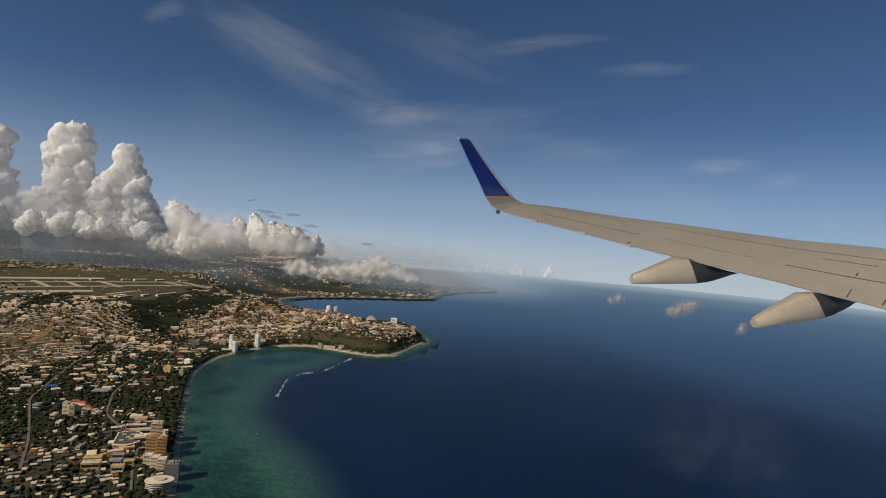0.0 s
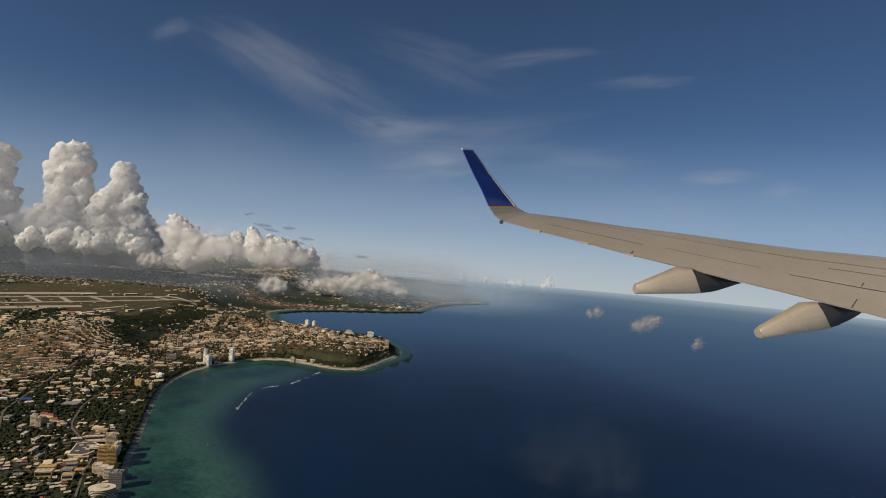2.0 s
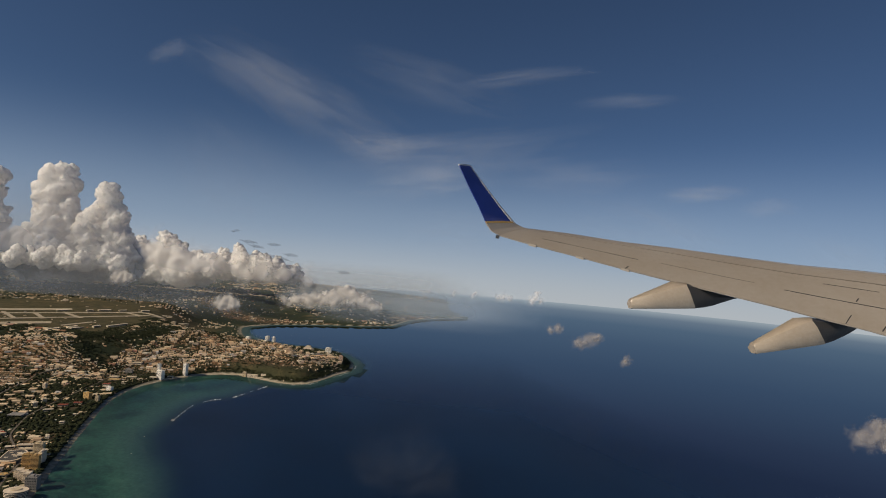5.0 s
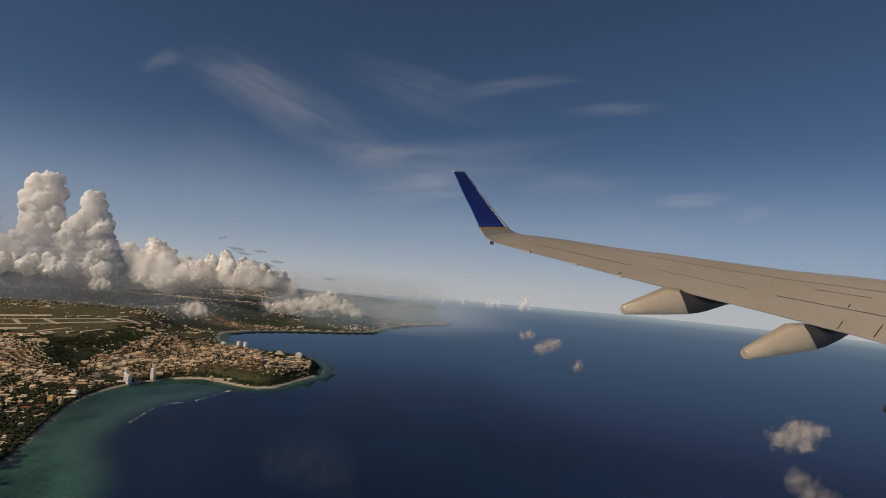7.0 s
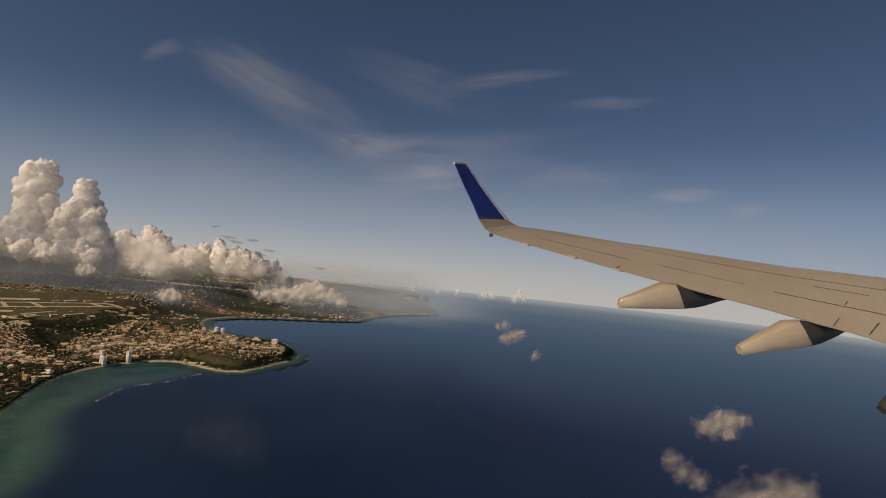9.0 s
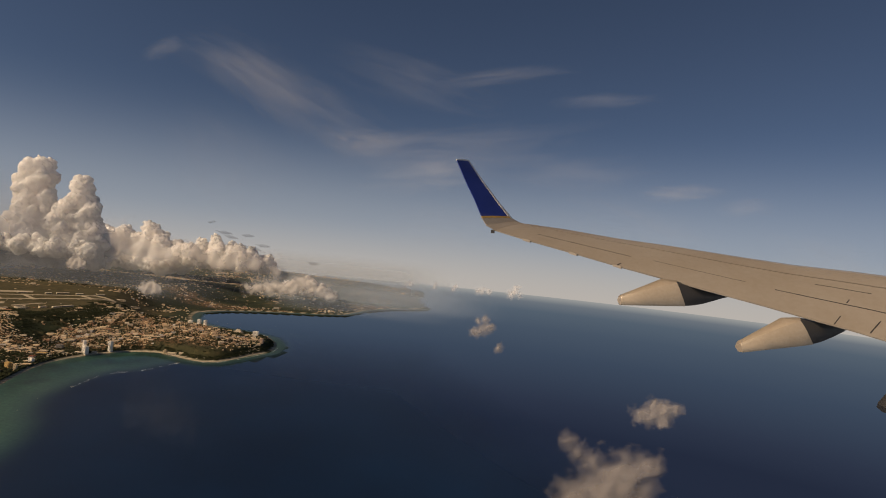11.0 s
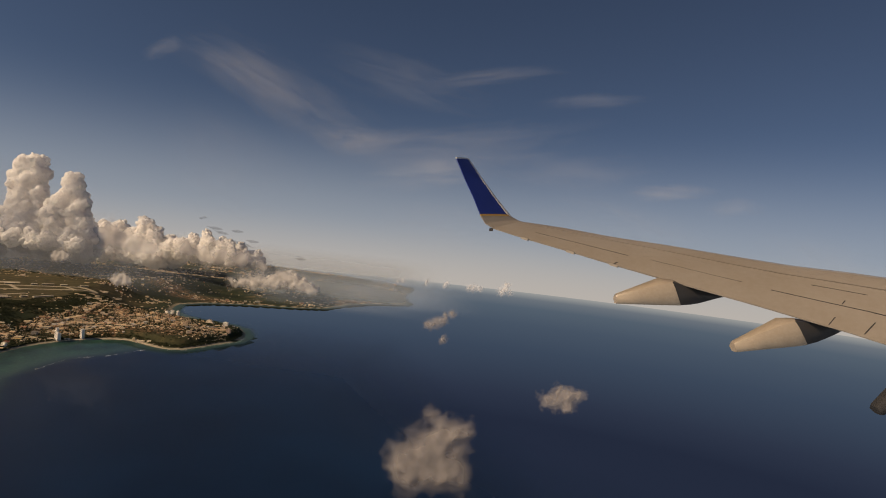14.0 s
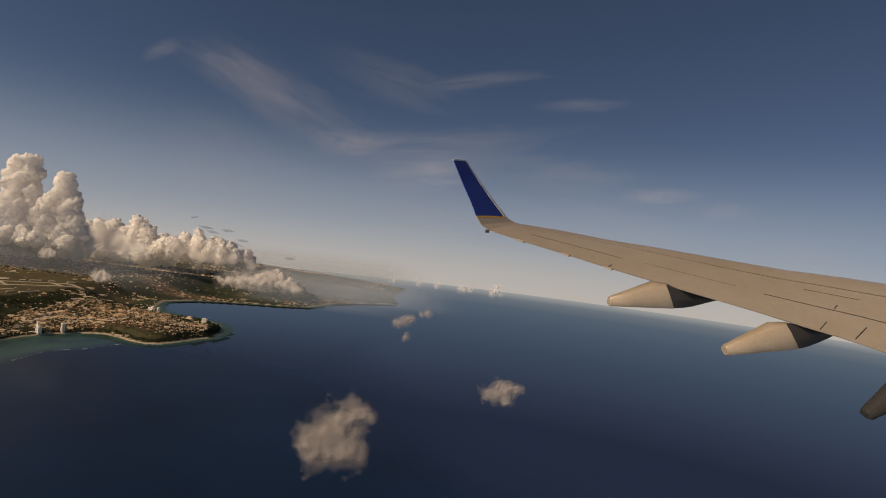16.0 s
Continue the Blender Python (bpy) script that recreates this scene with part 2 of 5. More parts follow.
LAND_X = np.concatenate([np.arange(-3400, -900, 100), np.arange(-900, -420, 20), np.arange(-420, 10, 4), np.arange(10, 200, 12)])
LAND_Y = np.concatenate([np.arange(-300, 120, 30), np.arange(120, 820, 4), np.arange(820, 1600, 12), np.arange(1600, 2600, 50)])


def sheet(xs, ys):
    gx, gy = np.meshgrid(xs, ys, indexing="ij")
    n, m = len(xs), len(ys)
    i, j = np.meshgrid(np.arange(n - 1), np.arange(m - 1), indexing="ij")
    a = (i * m + j).ravel()
    return np.c_[gx.ravel(), gy.ravel()], np.c_[a, a + m, a + m + 1, a + 1]


def give(me, name, values):
    at = me.attributes.new(name, "FLOAT", "POINT")
    at.data.foreach_set("value", np.asarray(values, np.float32))


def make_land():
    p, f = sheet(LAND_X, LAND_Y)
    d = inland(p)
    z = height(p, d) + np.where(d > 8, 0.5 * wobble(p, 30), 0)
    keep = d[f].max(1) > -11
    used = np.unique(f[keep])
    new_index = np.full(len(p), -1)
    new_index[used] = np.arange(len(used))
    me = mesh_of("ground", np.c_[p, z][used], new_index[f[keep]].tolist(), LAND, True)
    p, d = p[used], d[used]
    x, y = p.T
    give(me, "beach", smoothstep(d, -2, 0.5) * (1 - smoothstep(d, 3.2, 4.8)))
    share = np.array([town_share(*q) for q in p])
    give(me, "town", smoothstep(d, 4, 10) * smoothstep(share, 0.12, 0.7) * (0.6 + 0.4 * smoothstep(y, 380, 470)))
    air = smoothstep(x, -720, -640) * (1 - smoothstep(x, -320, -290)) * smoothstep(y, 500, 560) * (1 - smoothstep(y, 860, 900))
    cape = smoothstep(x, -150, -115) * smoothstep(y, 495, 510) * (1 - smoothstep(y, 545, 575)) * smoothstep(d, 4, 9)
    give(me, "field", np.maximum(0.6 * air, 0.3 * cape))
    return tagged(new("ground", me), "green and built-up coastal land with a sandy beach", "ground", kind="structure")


make_land()


def sea_end(x):
    """Where the near water gives way to the glowing far sea."""
    return np.interp(x, [-3000, 250, 400, 520, 700, 3300], [1480, 1480, 900, 560, 340, 340])


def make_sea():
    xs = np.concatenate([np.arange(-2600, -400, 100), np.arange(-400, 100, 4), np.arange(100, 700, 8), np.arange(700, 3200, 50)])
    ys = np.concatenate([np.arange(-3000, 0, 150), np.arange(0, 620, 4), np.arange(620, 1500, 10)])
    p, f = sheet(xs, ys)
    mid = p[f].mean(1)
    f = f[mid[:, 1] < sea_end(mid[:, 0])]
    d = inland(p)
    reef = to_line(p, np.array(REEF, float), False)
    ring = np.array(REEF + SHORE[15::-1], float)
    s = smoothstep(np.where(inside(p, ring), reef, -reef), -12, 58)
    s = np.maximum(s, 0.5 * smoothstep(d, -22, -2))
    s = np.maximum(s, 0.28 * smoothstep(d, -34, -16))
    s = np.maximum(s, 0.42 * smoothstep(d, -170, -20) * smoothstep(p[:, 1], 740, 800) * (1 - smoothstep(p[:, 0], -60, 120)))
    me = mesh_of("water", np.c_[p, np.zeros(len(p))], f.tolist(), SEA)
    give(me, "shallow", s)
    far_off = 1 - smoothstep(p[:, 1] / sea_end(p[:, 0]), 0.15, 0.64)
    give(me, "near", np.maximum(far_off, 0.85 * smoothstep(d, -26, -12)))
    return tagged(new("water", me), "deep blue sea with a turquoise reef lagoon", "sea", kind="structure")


make_sea()


def make_distance():
    """The far sea up to the horizon: a glowing band, haze and sky sheen in its colour."""
    k = Mat("far_sea_glow")
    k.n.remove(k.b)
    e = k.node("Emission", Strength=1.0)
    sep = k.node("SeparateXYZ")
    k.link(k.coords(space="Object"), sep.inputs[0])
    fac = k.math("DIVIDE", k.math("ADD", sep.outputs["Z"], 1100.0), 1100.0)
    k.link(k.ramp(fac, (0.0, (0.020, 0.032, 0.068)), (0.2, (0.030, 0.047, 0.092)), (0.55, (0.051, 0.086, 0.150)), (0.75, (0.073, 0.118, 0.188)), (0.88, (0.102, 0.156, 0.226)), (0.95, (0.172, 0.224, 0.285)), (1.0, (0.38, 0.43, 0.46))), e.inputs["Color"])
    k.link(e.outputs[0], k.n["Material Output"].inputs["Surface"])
    verts, faces = [], []
    n = 120
    for i in range(n + 1):
        a = radians(-75 + 150 * i / n)
        for z in (-3000, -1100, -600, -300, -100, 0):
            verts.append((4700 * math.sin(a), 4700 * math.cos(a), z))
    for i in range(n):
        for j in range(5):
            q = i * 6 + j
            faces.append((q, q + 6, q + 7, q + 1))
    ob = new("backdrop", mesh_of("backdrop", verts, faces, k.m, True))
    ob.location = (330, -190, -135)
    return tagged(ob, "glowing blue distant sea, haze painted in towards the horizon", "sea", kind="structure")


make_distance()


# ---- clouds ----
SEEN_FROM = Vector((38.18, -8.47, 110.94))


def drawn_at(ob, k):
    """Sets a cloud of the sky sketch at its true distance: k times as far as it was sketched, and as large."""
    ob.matrix_basis = pose(149.84, -139.71, 168.39, -0.5570, -0.3150, 5.4766) @ Matrix.Diagonal((k, k, k, 1)) @ Matrix.Translation(-SEEN_FROM) @ ob.matrix_basis
    return ob


def lumps_mesh(name, blobs, grain, material, levels, rough):
    """Swollen lumps with a cauliflower surface. blobs: x, y, z, radius."""
    base = bmesh.new()
    bmesh.ops.create_icosphere(base, subdivisions=levels, radius=1)
    unit = [v.co.copy() for v in base.verts]
    tris = np.array([[v.index for v in f.verts] for f in base.faces])
    base.free()
    verts, faces = [], []
    for k, (x, y, z, r) in enumerate(blobs):
        c = Vector((x, y, z))
        for u in unit:
            p = c + u * r
            n = abs(noise.noise(p / grain)) + 0.5 * abs(noise.noise(p / (grain * 0.45))) + 0.25 * abs(noise.noise(p / (grain * 0.2)))
            p = c + u * r * (0.8 + rough * n)
            verts.append((p.x, p.y, p.z))
        faces.append(tris + k * len(unit))
    return mesh_of(name, verts, np.concatenate(faces).tolist(), material, True)


def on_ball(rng, up=-0.3):
    while True:
        v = Vector((rng.gauss(0, 1), rng.gauss(0, 1), rng.gauss(0, 1))).normalized()
        if v.z > up:
            return v


def billow(name, scale):
    t = bpy.data.textures.new(name, "CLOUDS")
    t.noise_scale, t.noise_depth, t.noise_type = scale, 3, "SOFT_NOISE"
    return t


def cumulus(x, y, z, towers, seed, label, group, grain=24.0, core=CLOUD, budding=20, far=0.72):
    """A cumulus cloud. towers: (across, depth, height, radius at the foot, radius at the head)."""
    rng = random.Random(seed)
    blobs = []
    for tx, ty, th, r0, r1 in towers:
        n = max(2, int(th / (0.5 * (r0 + r1))) + 1)
        for i in range(n):
            w = i / (n - 1)
            r = (r0 + (r1 - r0) * w) * rng.uniform(0.9, 1.1)
            c = Vector((tx + rng.uniform(-0.3, 0.3) * r, ty + rng.uniform(-0.3, 0.3) * r, r * 0.5 + w * max(th - 1.5 * r, 0)))
            blobs.append((*c, r))
            for _ in range(budding):
                d = on_ball(rng)
                q = r * rng.uniform(0.14, 0.40)
                blobs.append((*(c + d * r * 0.95), q))
                e = on_ball(rng)
                blobs.append((*(c + d * r * 0.95 + e * q * 0.9), q * rng.uniform(0.3, 0.55)))
    cloud = new("cumulus_cloud", lumps_mesh("cumulus_cloud", blobs, grain, core, 2, 0.4))
    cloud.location = (x, y, z)
    fuse = cloud.modifiers.new("fuse", "REMESH")
    fuse.mode, fuse.voxel_size, fuse.use_smooth_shade = "VOXEL", grain * 0.105, True
    soft = cloud.modifiers.new("soften", "SMOOTH")
    soft.iterations, soft.factor = 4, 0.5
    for size, strength in ((0.5, 0.21), (0.2, 0.085)):
        d = cloud.modifiers.new("billow", "DISPLACE")
        d.texture, d.texture_coords, d.strength, d.mid_level = billow("billow", grain * size), "LOCAL", grain * strength * 2.4, 0.5
    return tagged(drawn_at(cloud, far), label, "cloud", group)


def row_of_towers(rng, x0, x1, profile, radius, deep):
    """Towers along a width whose heights follow a profile of (place, height)."""
    xs, hs = zip(*profile)
    out, x = [], x0
    while x < x1:
        h = float(np.interp(x, xs, hs)) * rng.uniform(0.75, 1.1)
        r = min(radius, h * 0.5) * rng.uniform(0.7, 1.1)
        out.append((x, rng.uniform(-deep, deep), h, r, r * rng.uniform(0.5, 0.75)))
        x += r * rng.uniform(0.55, 0.95)
    return out


BANK = "cumulus bank over the island"
GREY = cloud_material("grey_cloud_vapour", (0.66, 0.63, 0.60))
rng = random.Random(4)
cumulus(-1335, 1700, 0, [(0, 0, 345, 60, 46), (-80, 30, 320, 80, 60), (-170, 0, 280, 80, 60), (40, -20, 190, 46, 36), (-60, -60, 150, 60, 44), (90, -30, 130, 46, 36)], 11,
        "towering white cumulus cloud at the edge of the bank", BANK, 34)
cumulus(-1098, 1705, 0, [(-34, 0, 340, 46, 34), (8, 0, 358, 48, 36), (-10, -16, 280, 52, 44), (46, -10, 240, 44, 32), (-90, -30, 150, 46, 36), (0, -50, 150, 56, 42), (80, -40, 140, 44, 34)], 12,
        "tallest white cumulus tower with a rounded double head", BANK, 34)
cumulus(-950, 1702, 0, [(-6, 0, 300, 46, 32), (16, 0, 285, 46, 34), (-34, -16, 210, 48, 36), (46, -6, 215, 44, 30), (84, -10, 150, 42, 30), (-10, -50, 140, 46, 34), (60, -50, 110, 40, 30)], 13,
        "tall white cumulus tower with lit cauliflower heads", BANK, 30)
cumulus(-780, 1695, 4, row_of_towers(rng, -150, 150, [(-150, 140), (-60, 110), (10, 175), (60, 130), (150, 100)], 40, 40), 14, "ragged low white cumulus bank", BANK, 26, far=1.02)
cumulus(-505, 1690, 26, row_of_towers(rng, -140, 170, [(-140, 80), (-60, 90), (0, 110), (60, 84), (170, 40)], 30, 30), 15, "low hazy white cumulus bank trailing off seaward", BANK, 22, far=0.99)
cumulus(-1240, 1580, 30, row_of_towers(rng, -260, 420, [(-260, 90), (0, 70), (200, 70), (420, 44)], 40, 30), 16, "low grey-white cloud row under the tall towers", BANK, 22)
cumulus(-112, 1125, 12, row_of_towers(rng, -118, 80, [(-118, 8), (-70, 18), (-30, 24), (0, 42), (34, 34), (80, 12)], 12, 12), 17, "small white cumulus cloud over the far bay", BANK, 9, GREY, far=1.22)

LOW = "small clouds low over the sea"
rng = random.Random(5)


def layered_material(name, grain, strength, tint, gain=1.0, through_=0.25):
    """Soft vapour: dense where the layers are thick, torn into shreds towards the rim."""
    k = Mat(name)
    k.colour(tint)
    torn = k.mix(0.25, k.noise(grain, 5, 0.55), k.noise(grain * 0.35, 4, 0.55))
    body = k.math("ADD", k.math("MULTIPLY", k.attr("body"), gain), k.math("MULTIPLY", k.math("SUBTRACT", torn, 0.5), 1.2))
    k.bump(k.math("ADD", k.attr("body"), k.math("MULTIPLY", torn, 0.8)), 0.25, grain * 0.5)
    k.vapour(through_, k.math("MULTIPLY", k.ramp(body, (0.08, (0, 0, 0)), (0.95, (1, 1, 1))), strength))
    return k.m


SOFT = layered_material("low_cloud_vapour", 10.0, 0.46, (0.43, 0.40, 0.385))
FAINT_SOFT = layered_material("thin_cloud_vapour", 9.0, 0.36, (0.40, 0.375, 0.37))
VEIL = layered_material("thin_mist", 8.0, 0.016, (0.7, 0.7, 0.7))
PALE = layered_material("horizon_vapour", 26.0, 0.6, (0.85, 0.83, 0.82))
PUFF = layered_material("soft_cloud_vapour", 14.0, 0.8, (0.74, 0.71, 0.68), 1.0, 0.4)


def low_cloud(x, y, z, lobes, label, material=SOFT, layers=3, step=0.5, group=LOW, name="low_cloud", wave=1.0, flat=1.0, far=0.0):
    """A soft low cloud of bulging layers of vapour. lobes: (across, up, size), size in metres."""
    lo = min(c - 1.5 * r for c, _, r in lobes), min(c - 1.5 * r for _, c, r in lobes)
    hi = max(c + 1.5 * r for c, _, r in lobes), max(c + 1.5 * r for _, c, r in lobes)
    n, m = int((hi[0] - lo[0]) / step) + 2, int((hi[1] - lo[1]) / step) + 2
    verts, faces, body = [], [], []
    warp = 0.5 * sum(r for _, _, r in lobes) / len(lobes)
    for layer in range(layers):
        w = layer / (layers - 1) - 0.5 if layers > 1 else 0.0
        k = len(verts)
        for i in range(n):
            for j in range(m):
                u, v = lo[0] + i * step, lo[1] + j * step
                a = u + warp * (noise.noise((u / warp / 2.4, v / warp / 2.4, 3.1)) + 0.5 * noise.noise((u / warp, v / warp, 8.3)))
                b = v + warp * (noise.noise((u / warp / 2.4, v / warp / 2.4, 17.7)) + 0.5 * noise.noise((u / warp, v / warp, 29.9)))
                d = sum(math.exp(-1.6 * ((a - c) ** 2 + (b - h) ** 2) / r ** 2 - 2.0 * w * w) for c, h, r in lobes)
                bulge = 1 - math.exp(-d)
                shift = 1.5 * wave * noise.noise((u / (6 * wave) + layer * 3.7, v / (6 * wave), layer))
                verts.append((u, w * 2 * bulge * max(r for _, _, r in lobes) + shift, v))
                body.append(min(d, 1.3))
        for i in range(n - 1):
            for j in range(m - 1):
                q = k + i * m + j
                if max(body[q], body[q + 1], body[q + m], body[q + m + 1]) > 0.02:
                    faces.append((q, q + m, q + m + 1, q + 1))
    me = mesh_of(name, verts, faces, material, True)
    give(me, "body", body)
    ob = new(name, me)
    ob.matrix_basis = pose(x, y, z, 0, 0, -8) @ Matrix.Diagonal((1, 1, flat, 1))
    if far:
        drawn_at(ob, far)
    return tagged(ob, label, "cloud", group)


low_cloud(534, 318, 60, [(-13, -4, 9), (0, 0, 11), (9, 4, 9), (18, 7, 6), (-4, 8, 5), (8, -8, 6)], "soft torn white cloud low over the sea", step=0.7)
low_cloud(437, 123, 81, [(-8, 5, 6), (0, 0, 5.5), (8, -4, 5)], "small soft grey-white cloud beside a larger one", FAINT_SOFT, step=0.5)
low_cloud(441, 50, 90, [(-16, -8, 10), (-4, 2, 12), (9, 8, 10), (17, 14, 6), (5, -10, 13), (-10, -17, 11), (15, -8, 9)], "large soft grey-white cloud low over the sea", step=0.6)
low_cloud(353, 640, 72, [(-12, -3, 8), (0, 1, 10), (12, 5, 8), (17, 9, 6)], "small thin white cloud over the sea")
low_cloud(343, 925, 52, [(-9, 0, 7), (7, 3, 9)], "small thin white cloud streak over the sea")
low_cloud(383, 533, 67, [(0, 0, 6)], "tiny thin white cloud over the sea", layers=4)
low_cloud(171, 115, 73, [(-16, -2, 15), (3, 3, 17), (17, -7, 13)], "barely visible patch of mist over dark water", VEIL, 2, 0.8)
MISTS = "haze round the cumulus bank"
BASE = layered_material("bank_base_vapour", 90.0, 0.6, (0.74, 0.72, 0.73), 0.8)
for x, z, lobes, label, k in ((-760, 60, [(-160, 30, 66), (-70, 20, 66), (20, 20, 62), (110, 10, 60), (190, 0, 52)], "soft pale vapour along the foot of the low clouds", 0.76),
                           (-430, 40, [(-130, 22, 46), (-60, 14, 46), (10, 10, 44), (80, 4, 40), (150, -6, 34)], "thin pale vapour trailing off seaward", 0.99)):
    low_cloud(x, 1585, z, lobes, label, BASE, 1, 7.0, MISTS, "cloud_haze", 6.0, far=k)
for x, y, z, lobes, label, k in ((-320, 1128, 4, [(-20, 0, 13), (-8, 2, 16), (6, 4, 17), (18, 0, 13), (28, -3, 9)], "small grey-white cloud over the far town", 0.62),
                                 (-810, 1600, 12, [(-24, 0, 18), (-4, 6, 22), (14, 4, 18), (30, 0, 13)], "small detached cloud under the bank", 0.565),
                                 (-112, 1090, 18, [(-118, -4, 12), (-92, 0, 15), (-66, 4, 17), (-40, 6, 18), (-14, 12, 20), (6, 22, 18), (28, 16, 19), (52, 6, 17), (76, 0, 14)], "soft white vapour of a small cumulus cloud", 1.22)):
    low_cloud(x, y, z, lobes, label, PUFF, 1, 1.6, BANK, "soft_cloud", 2.0, 1.0, k)


HORIZON = "small clouds along the sea horizon"
for x, z, lobes in ((282, -98, [(0, 0, 22), (4, 22, 16)]), (444, -96, [(-6, 0, 24), (10, 16, 18)]), (690, -100, [(-50, 0, 26), (-10, 8, 30), (40, 0, 26)]), (930, -100, [(-22, 0, 34), (12, 20, 34), (16, 52, 24)]),
                    (985, -104, [(0, 0, 22)]), (60, -98, [(-20, 0, 20), (20, 4, 22)])):
    low_cloud(x, 4300 if x < 2000 else 4000, z - 30, [(a * 1.1, b * 1.1, c * 1.1) for a, b, c in lobes], "small pale cumulus cloud on the sea horizon", PALE, 2, 5.0, HORIZON, "horizon_cloud", 4.0, far=0.58)


def cirrus_material():
    k = Mat("cirrus_ice")
    k.colour((0.9, 0.9, 0.92))
    c = k.node("TexCoord")
    sep = k.node("SeparateXYZ")
    k.link(c.outputs["UV"], sep.inputs[0])
    edge = k.math("MULTIPLY", k.math("SINE", k.math("MULTIPLY", sep.outputs["X"], math.pi)), k.math("SINE", k.math("MULTIPLY", sep.outputs["Y"], math.pi)))
    info = k.n.new("ShaderNodeObjectInfo")
    drift = k.node("CombineXYZ")
    k.link(k.math("ADD", k.math("MULTIPLY", sep.outputs["X"], 1.8), k.math("MULTIPLY", sep.outputs["Y"], 0.8)), drift.inputs[0])
    k.link(k.math("MULTIPLY", sep.outputs["Y"], 2.6), drift.inputs[1])
    k.link(k.math("MULTIPLY", info.outputs["Random"], 40.0), drift.inputs[2])
    grain = k.noise(0.8, 8, 0.62, drift.outputs[0], 1.2)
    fine = k.noise(0.22, 8, 0.68, drift.outputs[0], 1.6)
    body = k.ramp(k.math("ADD", k.mix(0.33, grain, fine), k.math("MULTIPLY", k.math("SUBTRACT", edge, 1.0), 0.22)), (0.30, (0, 0, 0)), (0.80, (1, 1, 1)))
    k.vapour(0.5, k.math("MULTIPLY", k.math("MULTIPLY", k.math("POWER", edge, 1.0), body), k.math("MULTIPLY", k.attr("thinness"), 0.46)))
    return k.m


CIRRUS = cirrus_material()


def cirrus(a, b, width, density, seed):
    """A thin streak from a to b, gently bent."""
    rng = random.Random(seed)
    a, b = Vector(a), Vector(b)
    a, b, width = a + (a - b) * 0.25, b + (b - a) * 0.25, width * 2.1
    along = b - a
    across = Vector((-along.z, 0.25 * along.length, along.x)).normalized()
    n, m = 26, 8
    verts, uvs = [], []
    for i in range(n + 1):
        for j in range(m + 1):
            u, v = i / n, j / m - 0.5
            bend = math.sin(u * 3.0 + seed) * width * 0.18
            p = a + along * u + across * (v * width * (0.6 + 0.4 * math.sin(math.pi * u)) + bend)
            verts.append(p - (a + b) / 2)
            uvs.append((u, v + 0.5))
    faces = [(i * (m + 1) + j, (i + 1) * (m + 1) + j, (i + 1) * (m + 1) + j + 1, i * (m + 1) + j + 1) for i in range(n) for j in range(m)]
    me = mesh_of("cirrus_streak", verts, faces, CIRRUS, True)
    layer = me.uv_layers.new(name="UVMap")
    for loop in me.loops:
        layer.data[loop.index].uv = uvs[loop.vertex_index]
    give(me, "thinness", [density] * len(verts))
    ob = new("cirrus_streak", me)
    ob.location = (a + b) / 2
    return tagged(ob, "thin wispy white cirrus streak high in blue sky", "cloud", "cirrus streaks")


for i, (a, b, width, density) in enumerate([
        ((-1323, 2080, 931), (-1175, 2120, 1006), 70, 0.62), ((-1119, 2080, 955), (-500, 2120, 710), 150, 0.75), ((-996, 2080, 975), (-267, 2120, 751), 150, 0.50),
        ((-493, 2080, 670), (-153, 2120, 646), 90, 0.85), ((-369, 2080, 597), (-28, 2120, 668), 70, 0.45), ((-831, 4400, 790), (128, 4440, 816), 202, 0.80),
        ((78, 2080, 895), (527, 2120, 968), 50, 0.55), ((540, 2080, 819), (884, 2120, 886), 46, 0.55), ((-403, 2080, 931), (222, 2120, 887), 150, 0.36),
        ((-977, 4400, 962), (747, 4440, 1293), 263, 0.45), ((209, 4400, 981), (1464, 4440, 993), 223, 0.32),
        ((946, 2292, 535), (1270, 2322, 542), 49, 1.00), ((1304, 2335, 478), (1528, 2356, 491), 60, 0.60),
        ((-231, 2482, 221), (351, 2535, 290), 153, 0.30), ((625, 2559, 360), (1320, 2622, 402), 195, 0.28), ((-1356, 2370, 663), (-727, 2431, 489), 335, 0.25),
        ((1684, 2656, 403), (2193, 2704, 332), 139, 0.30)]):
    cirrus(a, b, width, density, i)


SCRAP = layered_material("grey_scrap", 12.0, 0.75, (0.15, 0.17, 0.21), 0.4)
for x, y, z, half, slope in ((-424, 1440, 136, 24, 0.12), (-404, 1440, 125, 22, 0.2), (-357, 1440, 133, 18, 0.05), (-462, 1440, 163, 8, -0.2), (-340, 1440, 98, 40, 0.22), (-163, 1440, 71, 14, 0.1), (-310, 1440, 108, 20, 0.1)):
    n = int(half / 3)
    lobes = [(-half + 2 * half * i / n, 2.2 * slope * (half - 2 * half * i / n), 8 * math.sin(math.pi * (i + 0.7) / (n + 1.4)) + 2) for i in range(n + 1)]
    low_cloud(x, y, z, lobes, "flat dark grey scrap of cloud before the bank", SCRAP, 1, 1.5, "dark scraps of cloud", "cloud_scrap", 1.0, 0.42, 1.15)


